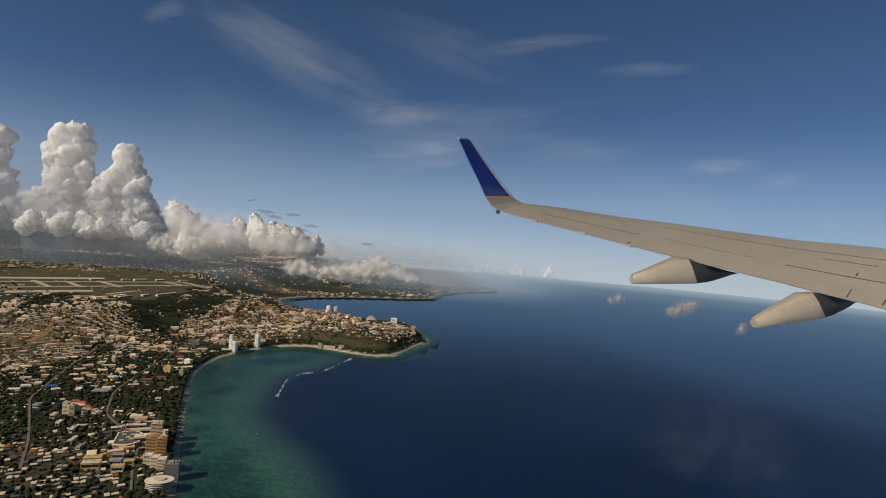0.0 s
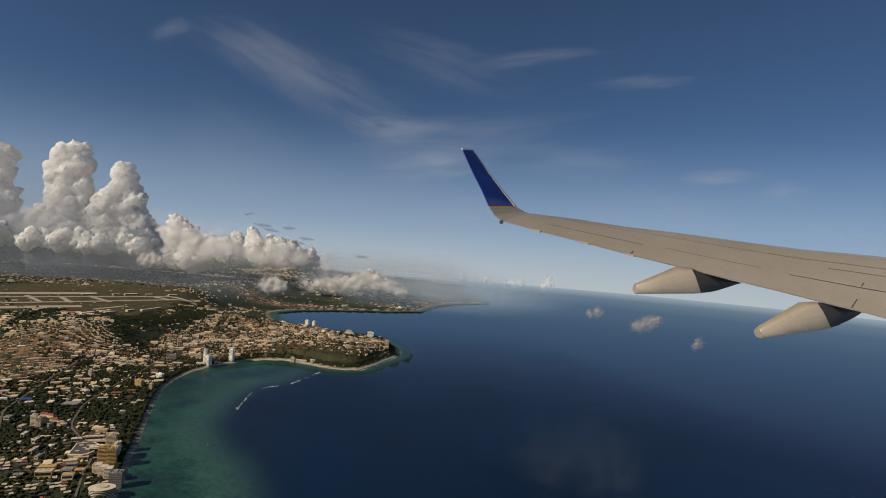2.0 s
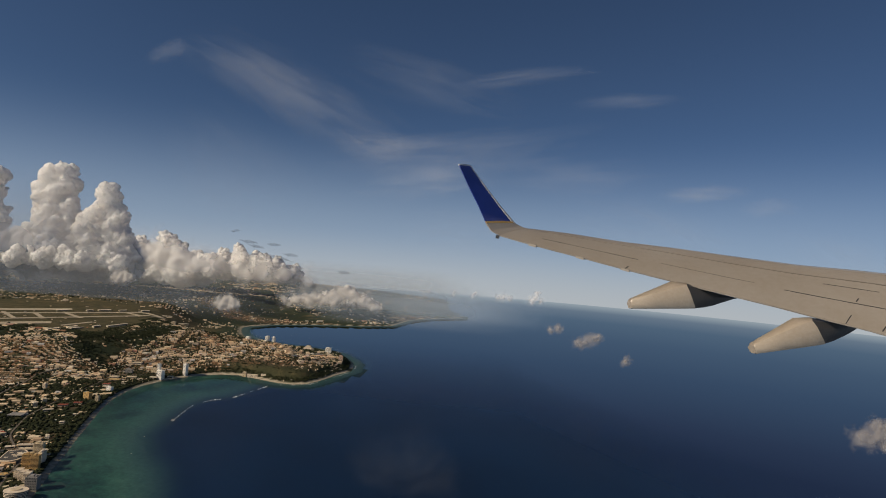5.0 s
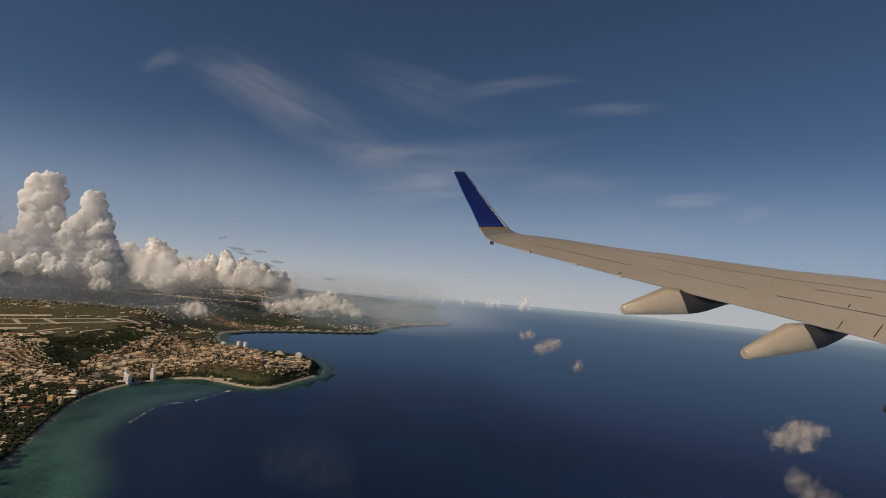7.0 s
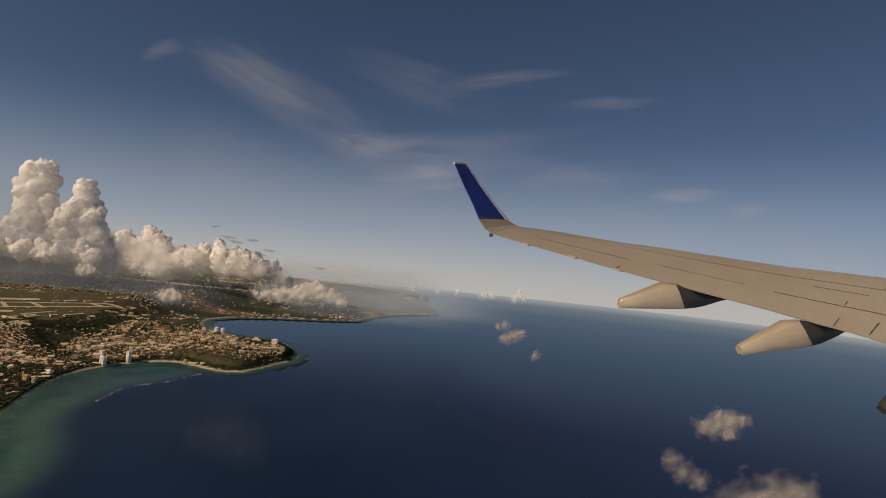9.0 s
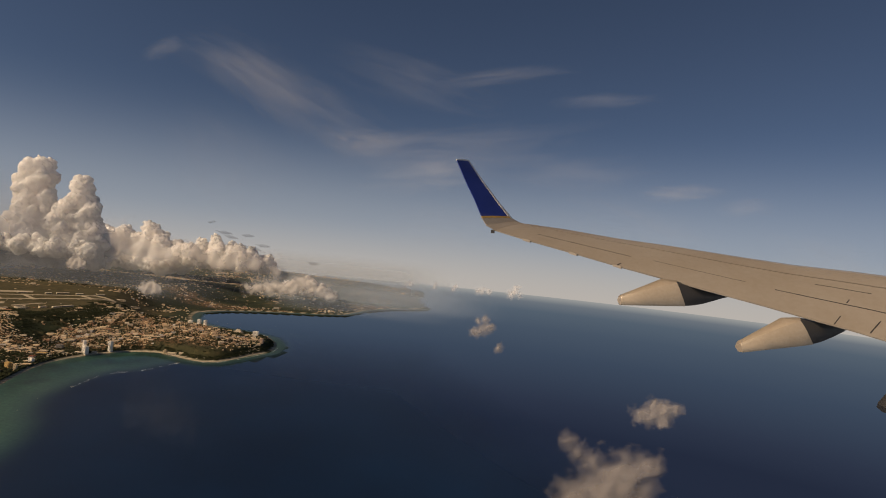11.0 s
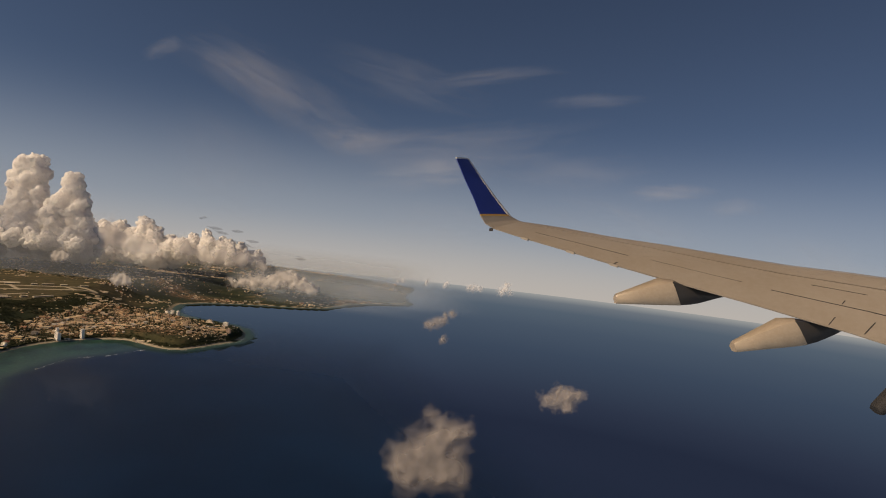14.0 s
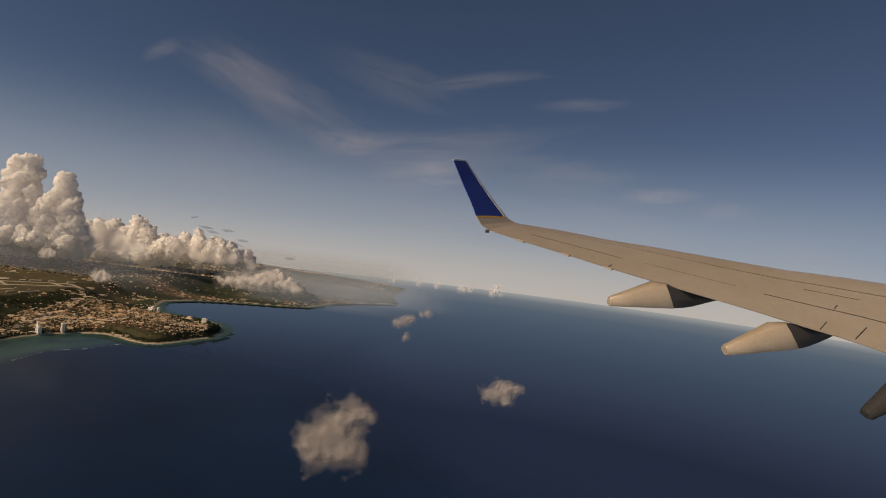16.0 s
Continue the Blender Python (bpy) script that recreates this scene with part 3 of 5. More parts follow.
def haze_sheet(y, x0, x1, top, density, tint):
    """Haze over the far land put into a tinted see-through sheet, thickest near the ground, thinning out upward."""
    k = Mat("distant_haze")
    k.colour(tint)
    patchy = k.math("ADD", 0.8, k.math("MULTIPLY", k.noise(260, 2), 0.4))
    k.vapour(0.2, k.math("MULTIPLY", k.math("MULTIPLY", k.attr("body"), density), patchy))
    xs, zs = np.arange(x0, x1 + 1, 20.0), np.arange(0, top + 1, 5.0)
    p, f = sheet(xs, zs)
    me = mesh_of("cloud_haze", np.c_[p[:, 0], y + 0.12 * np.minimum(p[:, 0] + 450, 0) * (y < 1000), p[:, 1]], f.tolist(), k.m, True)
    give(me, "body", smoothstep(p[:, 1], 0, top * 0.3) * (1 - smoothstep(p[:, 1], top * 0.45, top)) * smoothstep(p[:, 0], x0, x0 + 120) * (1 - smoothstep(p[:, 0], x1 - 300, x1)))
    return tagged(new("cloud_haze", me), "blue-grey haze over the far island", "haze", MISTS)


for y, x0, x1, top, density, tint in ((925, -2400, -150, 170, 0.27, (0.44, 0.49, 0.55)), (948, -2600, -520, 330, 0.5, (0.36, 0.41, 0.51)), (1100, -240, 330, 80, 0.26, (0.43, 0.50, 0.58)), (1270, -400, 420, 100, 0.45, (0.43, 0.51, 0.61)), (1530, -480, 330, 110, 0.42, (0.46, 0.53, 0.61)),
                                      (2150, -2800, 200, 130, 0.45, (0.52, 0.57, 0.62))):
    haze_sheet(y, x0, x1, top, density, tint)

# ---- aircraft wing ----
SKIN = paint("wing_grey_paint", (0.300, 0.266, 0.226), 0.38, 260, 0.14)
EDGE = paint("bare_aluminium", (0.56, 0.55, 0.54), 0.4, 120, 0.08, 0.5)
RIMMED = paint("bright_metal_edge", (0.80, 0.79, 0.76), 0.4, 120, 0.08, 0.1)
BLUE = paint("blue_winglet_paint", (0.022, 0.045, 0.27), 0.42, 160, 0.12)
GOLD = paint("gold_stripe_paint", (0.60, 0.36, 0.08), 0.4, 60, 0.1)
# near-black for seams and panel gaps; also painted shade on the third fairing
SHADE = paint("dark_seal_and_shade", (0.03, 0.03, 0.032), 0.8, 30, 0.2)
BELLY = paint("fairing_grey_paint", (0.42, 0.355, 0.28), 0.4, 140, 0.15)
# the wing's shadow on the fairing fronts, put into their colour
FRONT_SHADE = paint("fairing_front_shade", (0.052, 0.049, 0.047), 0.5, 140, 0.2)

LEADING = [(545, 4312, 447), (831, 4252, 430), (1219, 4162, 390), (1578, 4069, 368), (2018, 3939, 330), (2348, 3825, 303), (2643, 3707, 293), (2907, 3585, 276), (3138, 3458, 264)]
TRAILING = [(270, 3971, 367), (500, 3914, 315), (814, 3830, 253), (1176, 3723, 178), (1686, 3544, 81), (2017, 3404, 19), (2232, 3298, -27), (2401, 3203, -60), (2594, 3077, -108)]
TIP_LE = [(-5, 4220, 925), (122, 4236, 775), (263, 4254, 617), (393, 4271, 486), (455, 4290, 460), (545, 4312, 447)]
TIP_TE = [(-86, 4016, 897), (14, 4009, 713), (91, 3998, 585), (159, 3981, 454), (201, 3971, 400), (270, 3971, 367)]


def along_line(line, s):
    s = np.clip(s, 0, 1) * (len(line) - 1)
    i = min(int(s), len(line) - 2)
    return Vector(line[i]).lerp(Vector(line[i + 1]), s - i)


def skin_point(le, te, s, c, lift=0.0, fat=0.055):
    """A point of the upper skin: s along the span, c from the leading edge to the trailing edge."""
    a, b = along_line(le, s), along_line(te, s)
    span = along_line(le, s + 0.04) - along_line(le, s - 0.04)
    up = (a - b).cross(span).normalized()
    if up.y > 0:
        up = -up
    bulge = fat * (a - b).length * (1.9 * math.sqrt(max(c, 0)) * (1 - c) + 0.15 * math.sin(math.pi * c))
    return a.lerp(b, c) + up * (bulge + lift), up


def skin_panel(le, te, s0, s1, c0, c1, lift, thick, n=16, m=8, fat=0.055):
    """A panel of the skin with its own thickness and side walls."""
    bm = bmesh.new()
    top = [[bm.verts.new(skin_point(le, te, s0 + (s1 - s0) * i / n, c0 + (c1 - c0) * j / m, lift, fat)[0]) for j in range(m + 1)] for i in range(n + 1)]
    low = [[bm.verts.new(skin_point(le, te, s0 + (s1 - s0) * i / n, c0 + (c1 - c0) * j / m, lift - thick, fat)[0]) for j in range(m + 1)] for i in range(n + 1)]
    for i in range(n):
        for j in range(m):
            bm.faces.new((top[i][j], top[i + 1][j], top[i + 1][j + 1], top[i][j + 1])).smooth = True
            bm.faces.new((low[i][j + 1], low[i + 1][j + 1], low[i + 1][j], low[i][j])).smooth = True
    ring = [(i, 0) for i in range(n + 1)] + [(n, j) for j in range(1, m + 1)] + [(i, m) for i in range(n - 1, -1, -1)] + [(0, j) for j in range(m - 1, 0, -1)]
    for (i, j), (k, l) in zip(ring, ring[1:] + ring[:1]):
        bm.faces.new([bm.verts.new(v.co) for v in (top[k][l], top[i][j], low[i][j], low[k][l])])
    bmesh.ops.recalc_face_normals(bm, faces=bm.faces)
    return bm


def wing_body(le, te, n, fat=0.055, belly=0.05):
    """The closed body below the skin panels."""
    bm = bmesh.new()
    rows = []
    for i in range(n + 1):
        s = i / n
        upper = [skin_point(le, te, s, c / 14, -4, fat)[0] for c in range(15)]
        lower = []
        for c in range(13, 0, -1):
            p, up = skin_point(le, te, s, c / 14, 0, 0)
            size = (along_line(le, s) - along_line(te, s)).length
            lower.append(p - up * (belly * size * math.sin(math.pi * (c / 14) ** 0.8) + 4))
        rows.append([bm.verts.new(p) for p in upper + lower])
    k = len(rows[0])
    for a, b in zip(rows, rows[1:]):
        for j in range(k):
            bm.faces.new((a[j], b[j], b[(j + 1) % k], a[(j + 1) % k])).smooth = True
    bm.faces.new(rows[0])
    bm.faces.new(rows[-1])
    bmesh.ops.recalc_face_normals(bm, faces=bm.faces)
    return bm


def fairing_mesh(stations, size, slant=0.0):
    """A length of a flap track fairing. stations: along, top at the back, top at the front, bottom, depth of the front, lean of the front edge."""
    along, up, deep = Vector((0.985, 0.137, 0.104)), Vector((-0.104, -0.007, 0.995)), Vector((-0.137, 0.990, -0.008))
    along, up = along * math.cos(slant) + up * math.sin(slant), up * math.cos(slant) - along * math.sin(slant)
    bm = bmesh.new()
    rows = []
    for u, back, top, low, front, lean in stations:
        ring = [(u, back, front + 12), (u - lean, top, front), (u - 0.55 * lean, top * 0.75 + low * 0.25, front - 3), (u + 0.7 * lean, low + 0.08 * (top - low), front - 2), (u + lean, low, front + 3),
                (u + lean, low - 0.3, front + 12), (u, back * 0.5 + low * 0.5, front + 18)]
        rows.append([bm.verts.new((along * a + up * z + deep * d) * size) for a, z, d in ring])
    n = len(rows[0])
    for a, b in zip(rows, rows[1:]):
        for j in range(n):
            bm.faces.new((a[j], b[j], b[(j + 1) % n], a[(j + 1) % n])).smooth = True
    bm.faces.new(rows[0])
    bm.faces.new(rows[-1])
    # the ridges along the fairing and the rims of its ends stay crisp
    for a, b in zip(rows, rows[1:]):
        for j in (1, 4):
            bm.edges.get((a[j], b[j])).smooth = False
    for row in (rows[0], rows[-1]):
        for j in range(n):
            bm.edges.get((row[j], row[(j + 1) % n])).smooth = False
    bmesh.ops.recalc_face_normals(bm, faces=bm.faces)
    return bm


def make_wing():
    wing = tagged(new("aircraft_wing"), "grey airliner wing with blue upturned winglet, sunlit", "wing")
    # darkness inside the panel gaps is put into the box's colour
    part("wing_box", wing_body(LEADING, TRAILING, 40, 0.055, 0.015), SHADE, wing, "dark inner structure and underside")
    part("leading_edge", skin_panel(LEADING, TRAILING, 0.0, 1.0, 0.0, 0.07, 3, 9, 42, 4), EDGE, wing, "bare metal leading edge")
    part("front_skin", skin_panel(LEADING, TRAILING, 0.0, 1.0, 0.073, 0.298, 3, 10, 42, 6), SKIN, wing)
    part("rear_skin", skin_panel(LEADING, TRAILING, 0.0, 1.0, 0.317, 1.0, 3, 7, 42, 12), SKIN, wing)
    for name, s0, s1, c, wide, label in (("aileron_seam", 0.12, 0.36, 0.69, 0.010, "dark seam before the aileron"), ("flap_seam", 0.62, 1.0, 0.68, 0.010, "dark seam before the flap"),
                                         ("panel_seam", 0.70, 0.84, 0.44, 0.007, "thin dark seam in the skin"), ("panel_seam", 0.40, 0.56, 0.66, 0.004, "faint seam in the skin")):
        part(name, skin_panel(LEADING, TRAILING, s0, s1, c, c + wide, 3.8, 3, 24, 1), SHADE, wing, label)
    for s, c0, c1 in ((0.362, 0.92, 1.0), (0.81, 0.86, 0.985), (0.91, 0.80, 0.97), (0.80, 0.60, 0.66)):
        part("flap_gap", skin_panel(LEADING, TRAILING, s, s + 0.0035, c0, c1, 3.8, 3, 1, 4), SHADE, wing, "short dark gap at the end of a flap")
    part("blend", wing_body(TIP_LE[3:], TIP_TE[3:], 10, 0.03, 0.04), SKIN, wing)
    part("blend_skin", skin_panel(TIP_LE[3:], TIP_TE[3:], 0.0, 1.0, 0.0, 1.0, 3, 6, 10, 10, 0.03), SKIN, wing, "curved grey foot of the winglet")
    winglet = part("winglet", wing_body(TIP_LE[:4], TIP_TE[:4], 14, 0.03, 0.03), BLUE, wing, "blue upturned winglet")
    part("winglet_skin", skin_panel(TIP_LE[:4], TIP_TE[:4], 0.02, 0.965, 0.16, 1.0, 2, 5, 14, 8, 0.03), BLUE, winglet)
    part("winglet_edge", skin_panel(TIP_LE[:4], TIP_TE[:4], 0.0, 1.0, 0.0, 0.13, 3, 6, 14, 3, 0.03), RIMMED, winglet, "bright metal leading edge")
    part("tip_cap", skin_panel(TIP_LE[:4], TIP_TE[:4], 0.0, 0.018, 0.0, 1.0, 4, 9, 2, 6, 0.03), RIMMED, winglet, "bright metal tip cap")
    part("gold_stripe", skin_panel(TIP_LE[:4], TIP_TE[:4], 0.967, 1.0, 0.1, 1.0, 4, 7, 3, 6, 0.03), GOLD, winglet, "gold stripe")
    light = part("tip_light", boxes((-14, 14, -10, 10, -14, 10)), SHADE, wing, "small dark tip light housing")
    light.location = (252, 3950, 358)
    for s in (0.13, 0.262, 0.365):
        p, up = skin_point(LEADING, TRAILING, s, 0.99)
        cover = part("hinge_cover", boxes((-30, 30, -12, 10, -12, 4)), SKIN, wing, "small hinge cover at the trailing edge")
        cover.matrix_basis = pose(p.x, p.y, p.z, 0, 12, -28)
    tail = [(-104, 17, 16, 3, 4, 0.5), (-102, 19.5, 18.5, 2.2, 3, 0.5), (-60, 36, 29, 1.2, -1, 2), (-30, 48, 36, 0.4, -4, 5), (-12, 46, 39.5, 0.1, -5.5, 7), (0, 44, 41, 0, -6, 7.5)]
    front = [(0.6, 43, 40.5, 0.3, -5, 7.5), (24, 36, 34, 0.8, 0, 4), (45, 29, 27, 3, 6, 2), (66, 23, 21, 7, 12, 1), (84, 18, 16, 11, 18, 0), (97, 15, 14, 13, 22, 0)]
    # the third fairing's near-black coat holds the fuselage's shadow in its colour
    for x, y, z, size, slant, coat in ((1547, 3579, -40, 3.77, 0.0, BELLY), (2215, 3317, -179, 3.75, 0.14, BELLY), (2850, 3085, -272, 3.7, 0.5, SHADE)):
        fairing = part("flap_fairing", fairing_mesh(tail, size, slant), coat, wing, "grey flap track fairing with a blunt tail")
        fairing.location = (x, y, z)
        part("fairing_front", fairing_mesh(front, size, slant), FRONT_SHADE, fairing, "tapering front of the fairing, darkened by painted wing shadow")
    return wing


make_wing()

# ---- buildings ----
GLASS = Mat("dark_window_glass")
GLASS.colour(GLASS.mix(GLASS.noise(0.8, 3), (0.012, 0.016, 0.02), (0.035, 0.045, 0.055)))
GLASS = GLASS.set(0.12, 0, 0.5)
WALLS = {"cream": paint("cream_render", (0.70, 0.58, 0.40), 0.8, 2.0), "ochre": paint("ochre_render", (0.64, 0.43, 0.17), 0.8, 2.0), "white": paint("white_render", (0.84, 0.71, 0.54), 0.75, 2.0),
         "pink": paint("pinkish_render", (0.62, 0.46, 0.36), 0.8, 2.0), "grey": paint("grey_concrete", (0.32, 0.30, 0.28), 0.85, 2.0), "gold": paint("golden_brown_render", (0.58, 0.39, 0.16), 0.7, 2.0),
         "blue": paint("blue_roof_metal", (0.05, 0.11, 0.32), 0.5, 1.0), "red": paint("red_roof_tiles", (0.33, 0.08, 0.04), 0.8, 0.7), "orange": paint("orange_roof_tiles", (0.50, 0.16, 0.05), 0.8, 0.7),
         "bright": paint("fresh_white_paint", (0.93, 0.89, 0.82), 0.6, 2.0, 0.08), "dark": paint("dark_roof_felt", (0.09, 0.085, 0.08), 0.9, 2.0)}


def stand(ob, x, y, turn):
    x, y = site(x, y)
    ob.matrix_basis = pose(x, y, float(height([(x, y)])[0]) - 0.1, 0, 0, turn)
    return ob


def hotel(x, y, w, d, h, turn, colour, label, floors=0, ribs=0, crown=True, kind="hotel"):
    """A slab block with balcony bands, dark window bands and roof works."""
    wall = WALLS[colour]
    ob = tagged(new("hotel_tower" if kind == "hotel" else kind), label, kind)
    part("wall", boxes((-w / 2, w / 2, -d / 2, d / 2, -0.5, h)), wall, ob)
    floors = floors or max(2, round(h / 0.85))
    step = h / floors
    for i in range(floors):
        z = i * step
        part("window_band", boxes((-w / 2 + 0.25, w / 2 - 0.25, -d / 2 - 0.04, d / 2 + 0.04, z + step * 0.52, z + step * 0.78)), GLASS, ob, "dark glass window band")
        part("balcony", boxes((-w / 2, w / 2, -d / 2 - 0.28, -d / 2 - 0.02, z + step * 0.02, z + step * 0.34)), wall, ob)
    for i in range(ribs + 1 if ribs else 0):
        u = -w / 2 + w * i / ribs
        part("fin", boxes((u - 0.1, u + 0.1, -d / 2 - 0.3, d / 2 + 0.3, 0, h)), wall, ob)
    part("parapet", boxes((-w / 2 - 0.1, w / 2 + 0.1, -d / 2 - 0.3, -d / 2 - 0.05, h, h + 0.35), (-w / 2 - 0.1, w / 2 + 0.1, d / 2 + 0.05, d / 2 + 0.3, h, h + 0.35),
                          (-w / 2 - 0.1, -w / 2 + 0.15, -d / 2, d / 2, h, h + 0.35), (w / 2 - 0.15, w / 2 + 0.1, -d / 2, d / 2, h, h + 0.35)), wall, ob)
    if crown:
        part("roof_room", boxes((-w * 0.2, w * 0.12, -d * 0.3, d * 0.3, h, h + 1.1), (w * 0.2, w * 0.35, -d * 0.25, d * 0.2, h, h + 0.7)), wall, ob)
    return stand(ob, x, y, turn)


def low_block(x, y, w, d, h, turn, wall, roof, label, name="building", units=3):
    """A low flat building with a roof slab, a window band and roof works."""
    ob = tagged(new(name), label, "building")
    part("wall", boxes((-w / 2, w / 2, -d / 2, d / 2, -0.5, h)), WALLS[wall], ob)
    part("roof", boxes((-w / 2 - 0.15, w / 2 + 0.15, -d / 2 - 0.15, d / 2 + 0.15, h, h + 0.2)), WALLS[roof], ob)
    part("window_band", boxes((-w / 2 + 0.3, w / 2 - 0.3, -d / 2 - 0.04, d / 2 + 0.04, h * 0.4, h * 0.8)), GLASS, ob)
    r = random.Random(int(x * 7 + y * 3))
    for _ in range(units):
        u, v = r.uniform(-0.38, 0.38) * w, r.uniform(-0.32, 0.32) * d
        part("roof_unit", boxes((u - 0.3, u + 0.3, v - 0.25, v + 0.25, h + 0.2, h + 0.55)), WALLS["grey"], ob)
    return stand(ob, x, y, turn)


def gabled(x, y, w, d, h, turn, wall, roof, label):
    ob = tagged(new("gabled_building"), label, "building")
    part("wall", boxes((-w / 2, w / 2, -d / 2, d / 2, -0.5, h)), WALLS[wall], ob)
    bm = bmesh.new()
    e, r = 0.25, d * 0.28
    pts = [(-w / 2 - e, -d / 2 - e, h), (w / 2 + e, -d / 2 - e, h), (w / 2 + e, d / 2 + e, h), (-w / 2 - e, d / 2 + e, h), (-w / 2 + d * 0.25, 0, h + r), (w / 2 - d * 0.25, 0, h + r)]
    v = [bm.verts.new(p) for p in pts]
    for f in ((0, 1, 5, 4), (2, 3, 4, 5), (1, 2, 5), (3, 0, 4), (3, 2, 1, 0)):
        bm.faces.new([v[i] for i in f])
    part("roof", bm, WALLS[roof], ob)
    return stand(ob, x, y, turn)


def round_hotel(x, y, r, h, turn, label):
    ob = tagged(new("round_hotel"), label, "hotel")
    for name, r0, z0, z1, wall in [("wall", 1.0, -0.5, h, "white"), ("roof_rim", 1.05, h, h + 0.4, "white"), ("roof_drum", 0.45, h, h + 1.0, "cream")] + [("window_band", 1.01, h * i / 5 + 0.3, h * i / 5 + 0.75, "") for i in range(5)]:
        bm = bmesh.new()
        bmesh.ops.create_cone(bm, cap_ends=True, segments=28, radius1=r * r0, radius2=r * r0, depth=z1 - z0, matrix=Matrix.Translation((0, 0, (z0 + z1) / 2)) @ Matrix.Diagonal((1, 0.7, 1, 1)))
        part(name, bm, WALLS[wall] if wall else GLASS, ob)
    return stand(ob, x, y, turn)


hotel(-120.5, 240, 5.6, 4.0, 10.5, 22, "gold", "golden-brown hotel slab with balcony bands by the beach", 12)
hotel(-114.5, 239.5, 5.4, 4.0, 10.5, 22, "gold", "golden-brown hotel slab joined to its twin by the beach", 12)
hotel(-125, 258, 6.4, 5.0, 11.5, 22, "cream", "cream hotel tower with an open roof frame", 13)
hotel(-118, 251, 3.0, 10.0, 8.5, 22, "white", "narrow white hotel wing behind the brown slabs", 10)
low_block(-131, 252, 8, 5, 5.0, 22, "white", "white", "white stepped hotel wing beside the cream tower")
low_block(-136, 264, 12, 3.4, 3.6, 22, "white", "cream", "long white hotel wing among trees")
low_block(-141, 271, 12, 2.6, 3.0, 22, "cream", "white", "long cream hotel wing among trees")
gabled(-117.5, 232, 9, 4.5, 1.6, 18, "cream", "orange", "low pavilion with an orange tiled roof")
for i, (x, y, h) in enumerate(((-115.5, 226, 6.0), (-110.5, 223.5, 6.4), (-106, 221.5, 6.8))):
    hotel(x, y, 4.6, 4.0, h, 20, "white", "white stepped hotel block with a flat roof", 8, crown=False)
hotel(-98, 216, 7.0, 5.0, 8.5, 16, "grey", "grey hotel with tall white fins and dark glass", 8, 7)
round_hotel(-98, 202, 6.8, 4.5, 16, "broad oval white hotel with a round roof")
low_block(-143, 222, 9, 4.5, 3.2, 20, "ochre", "ochre", "ochre office block with a flat roof")
low_block(-140, 215, 9, 4.5, 3.8, 20, "ochre", "cream", "ochre office block standing before another")
low_block(-131, 222, 6, 4, 3.0, 20, "cream", "grey", "small cream commercial block")
low_block(-126, 215, 6, 4, 3.4, 20, "white", "ochre", "small white commercial block")
hotel(-186, 281, 3.6, 3.6, 7.5, 18, "white", "white apartment slab among trees", 8, kind="apartment_block")
hotel(-181.5, 280, 3.6, 3.6, 6.8, 18, "cream", "cream apartment slab among trees", 8, kind="apartment_block")
for x, y, turn in ((-190, 297, 10), (-184, 296, -8), (-178, 291, 14), (-169, 286, 8)):
    gabled(x, y, 6, 3.4, 2.2, turn, "cream", "red", "villa with a red tiled roof among trees")
gabled(-226, 318, 8, 4, 1.8, 40, "white", "blue", "white building with a blue metal roof")
gabled(-219, 314, 6, 3, 1.6, 40, "white", "white", "white pavilion beside a blue roof")
hotel(-179, 375, 8.0, 4.0, 5.6, -14, "ochre", "yellow hotel with a broad lit facade", 7)
hotel(-163, 369, 3.2, 3.2, 5.2, 10, "cream", "slim cream tower on the beach", 7)
hotel(-177, 400, 7.0, 3.4, 5.4, -14, "bright", "white hotel slab by the beach", 7)
hotel(-171, 464, 3.2, 3.2, 17, -14, "bright", "slender white hotel tower beside its broad wing", 16, crown=False)
hotel(-166.5, 461, 7.5, 5.0, 10.0, -14, "bright", "broad white hotel wing below a slender tower", 10)
low_block(-173, 458, 9, 4, 2.2, 8, "white", "white", "low white hotel podium by the beach")
hotel(-153, 489, 4.8, 4.2, 13.5, -14, "bright", "pale hotel tower set back from the beach", 13)
low_block(-160, 470, 6, 4, 2.6, 8, "white", "white", "low white beach hotel")
hotel(-214, 470, 9, 3, 5.0, 8, "grey", "grey apartment slab with dark windows", 6, kind="apartment_block")
hotel(-190, 484, 7, 4, 5.2, 8, "cream", "cream stepped hotel behind the beach", 6)
hotel(-96, 508, 4.2, 3.6, 5.6, 6, "cream", "cream hotel block on the cape beach", 6)
hotel(-85, 505, 13, 3.6, 3.4, 6, "white", "long low white hotel on the cape beach", 4, crown=False)
low_block(-72, 506, 6, 3, 1.6, 6, "white", "white", "low white cape pavilion")
hotel(-141, 700, 5.2, 4.0, 9.0, -14, "bright", "white twin apartment tower above the far cliff", 10, kind="apartment_block")
hotel(-131, 697, 4.0, 4.0, 9.5, -14, "bright", "slimmer white twin apartment tower above the far cliff", 10, kind="apartment_block")
hotel(-50, 680, 9.0, 5.0, 6.5, 6, "bright", "white hospital-like block on the cape", 6, kind="apartment_block")
hotel(-203, 778, 8.0, 5.0, 11.0, -14, "bright", "white hotel tower at the head of the far bay", 11)
hotel(-24, 618, 6.0, 5.0, 7.0, 6, "pink", "brownish apartment block at the tip of the cape", 7, kind="apartment_block")
hotel(-240, 392, 3.2, 3.0, 5.5, 8, "white", "small white apartment tower among trees", 7, kind="apartment_block")
hotel(-282, 690, 6, 5, 5, 8, "cream", "cream block on the ridge", 5, kind="apartment_block")


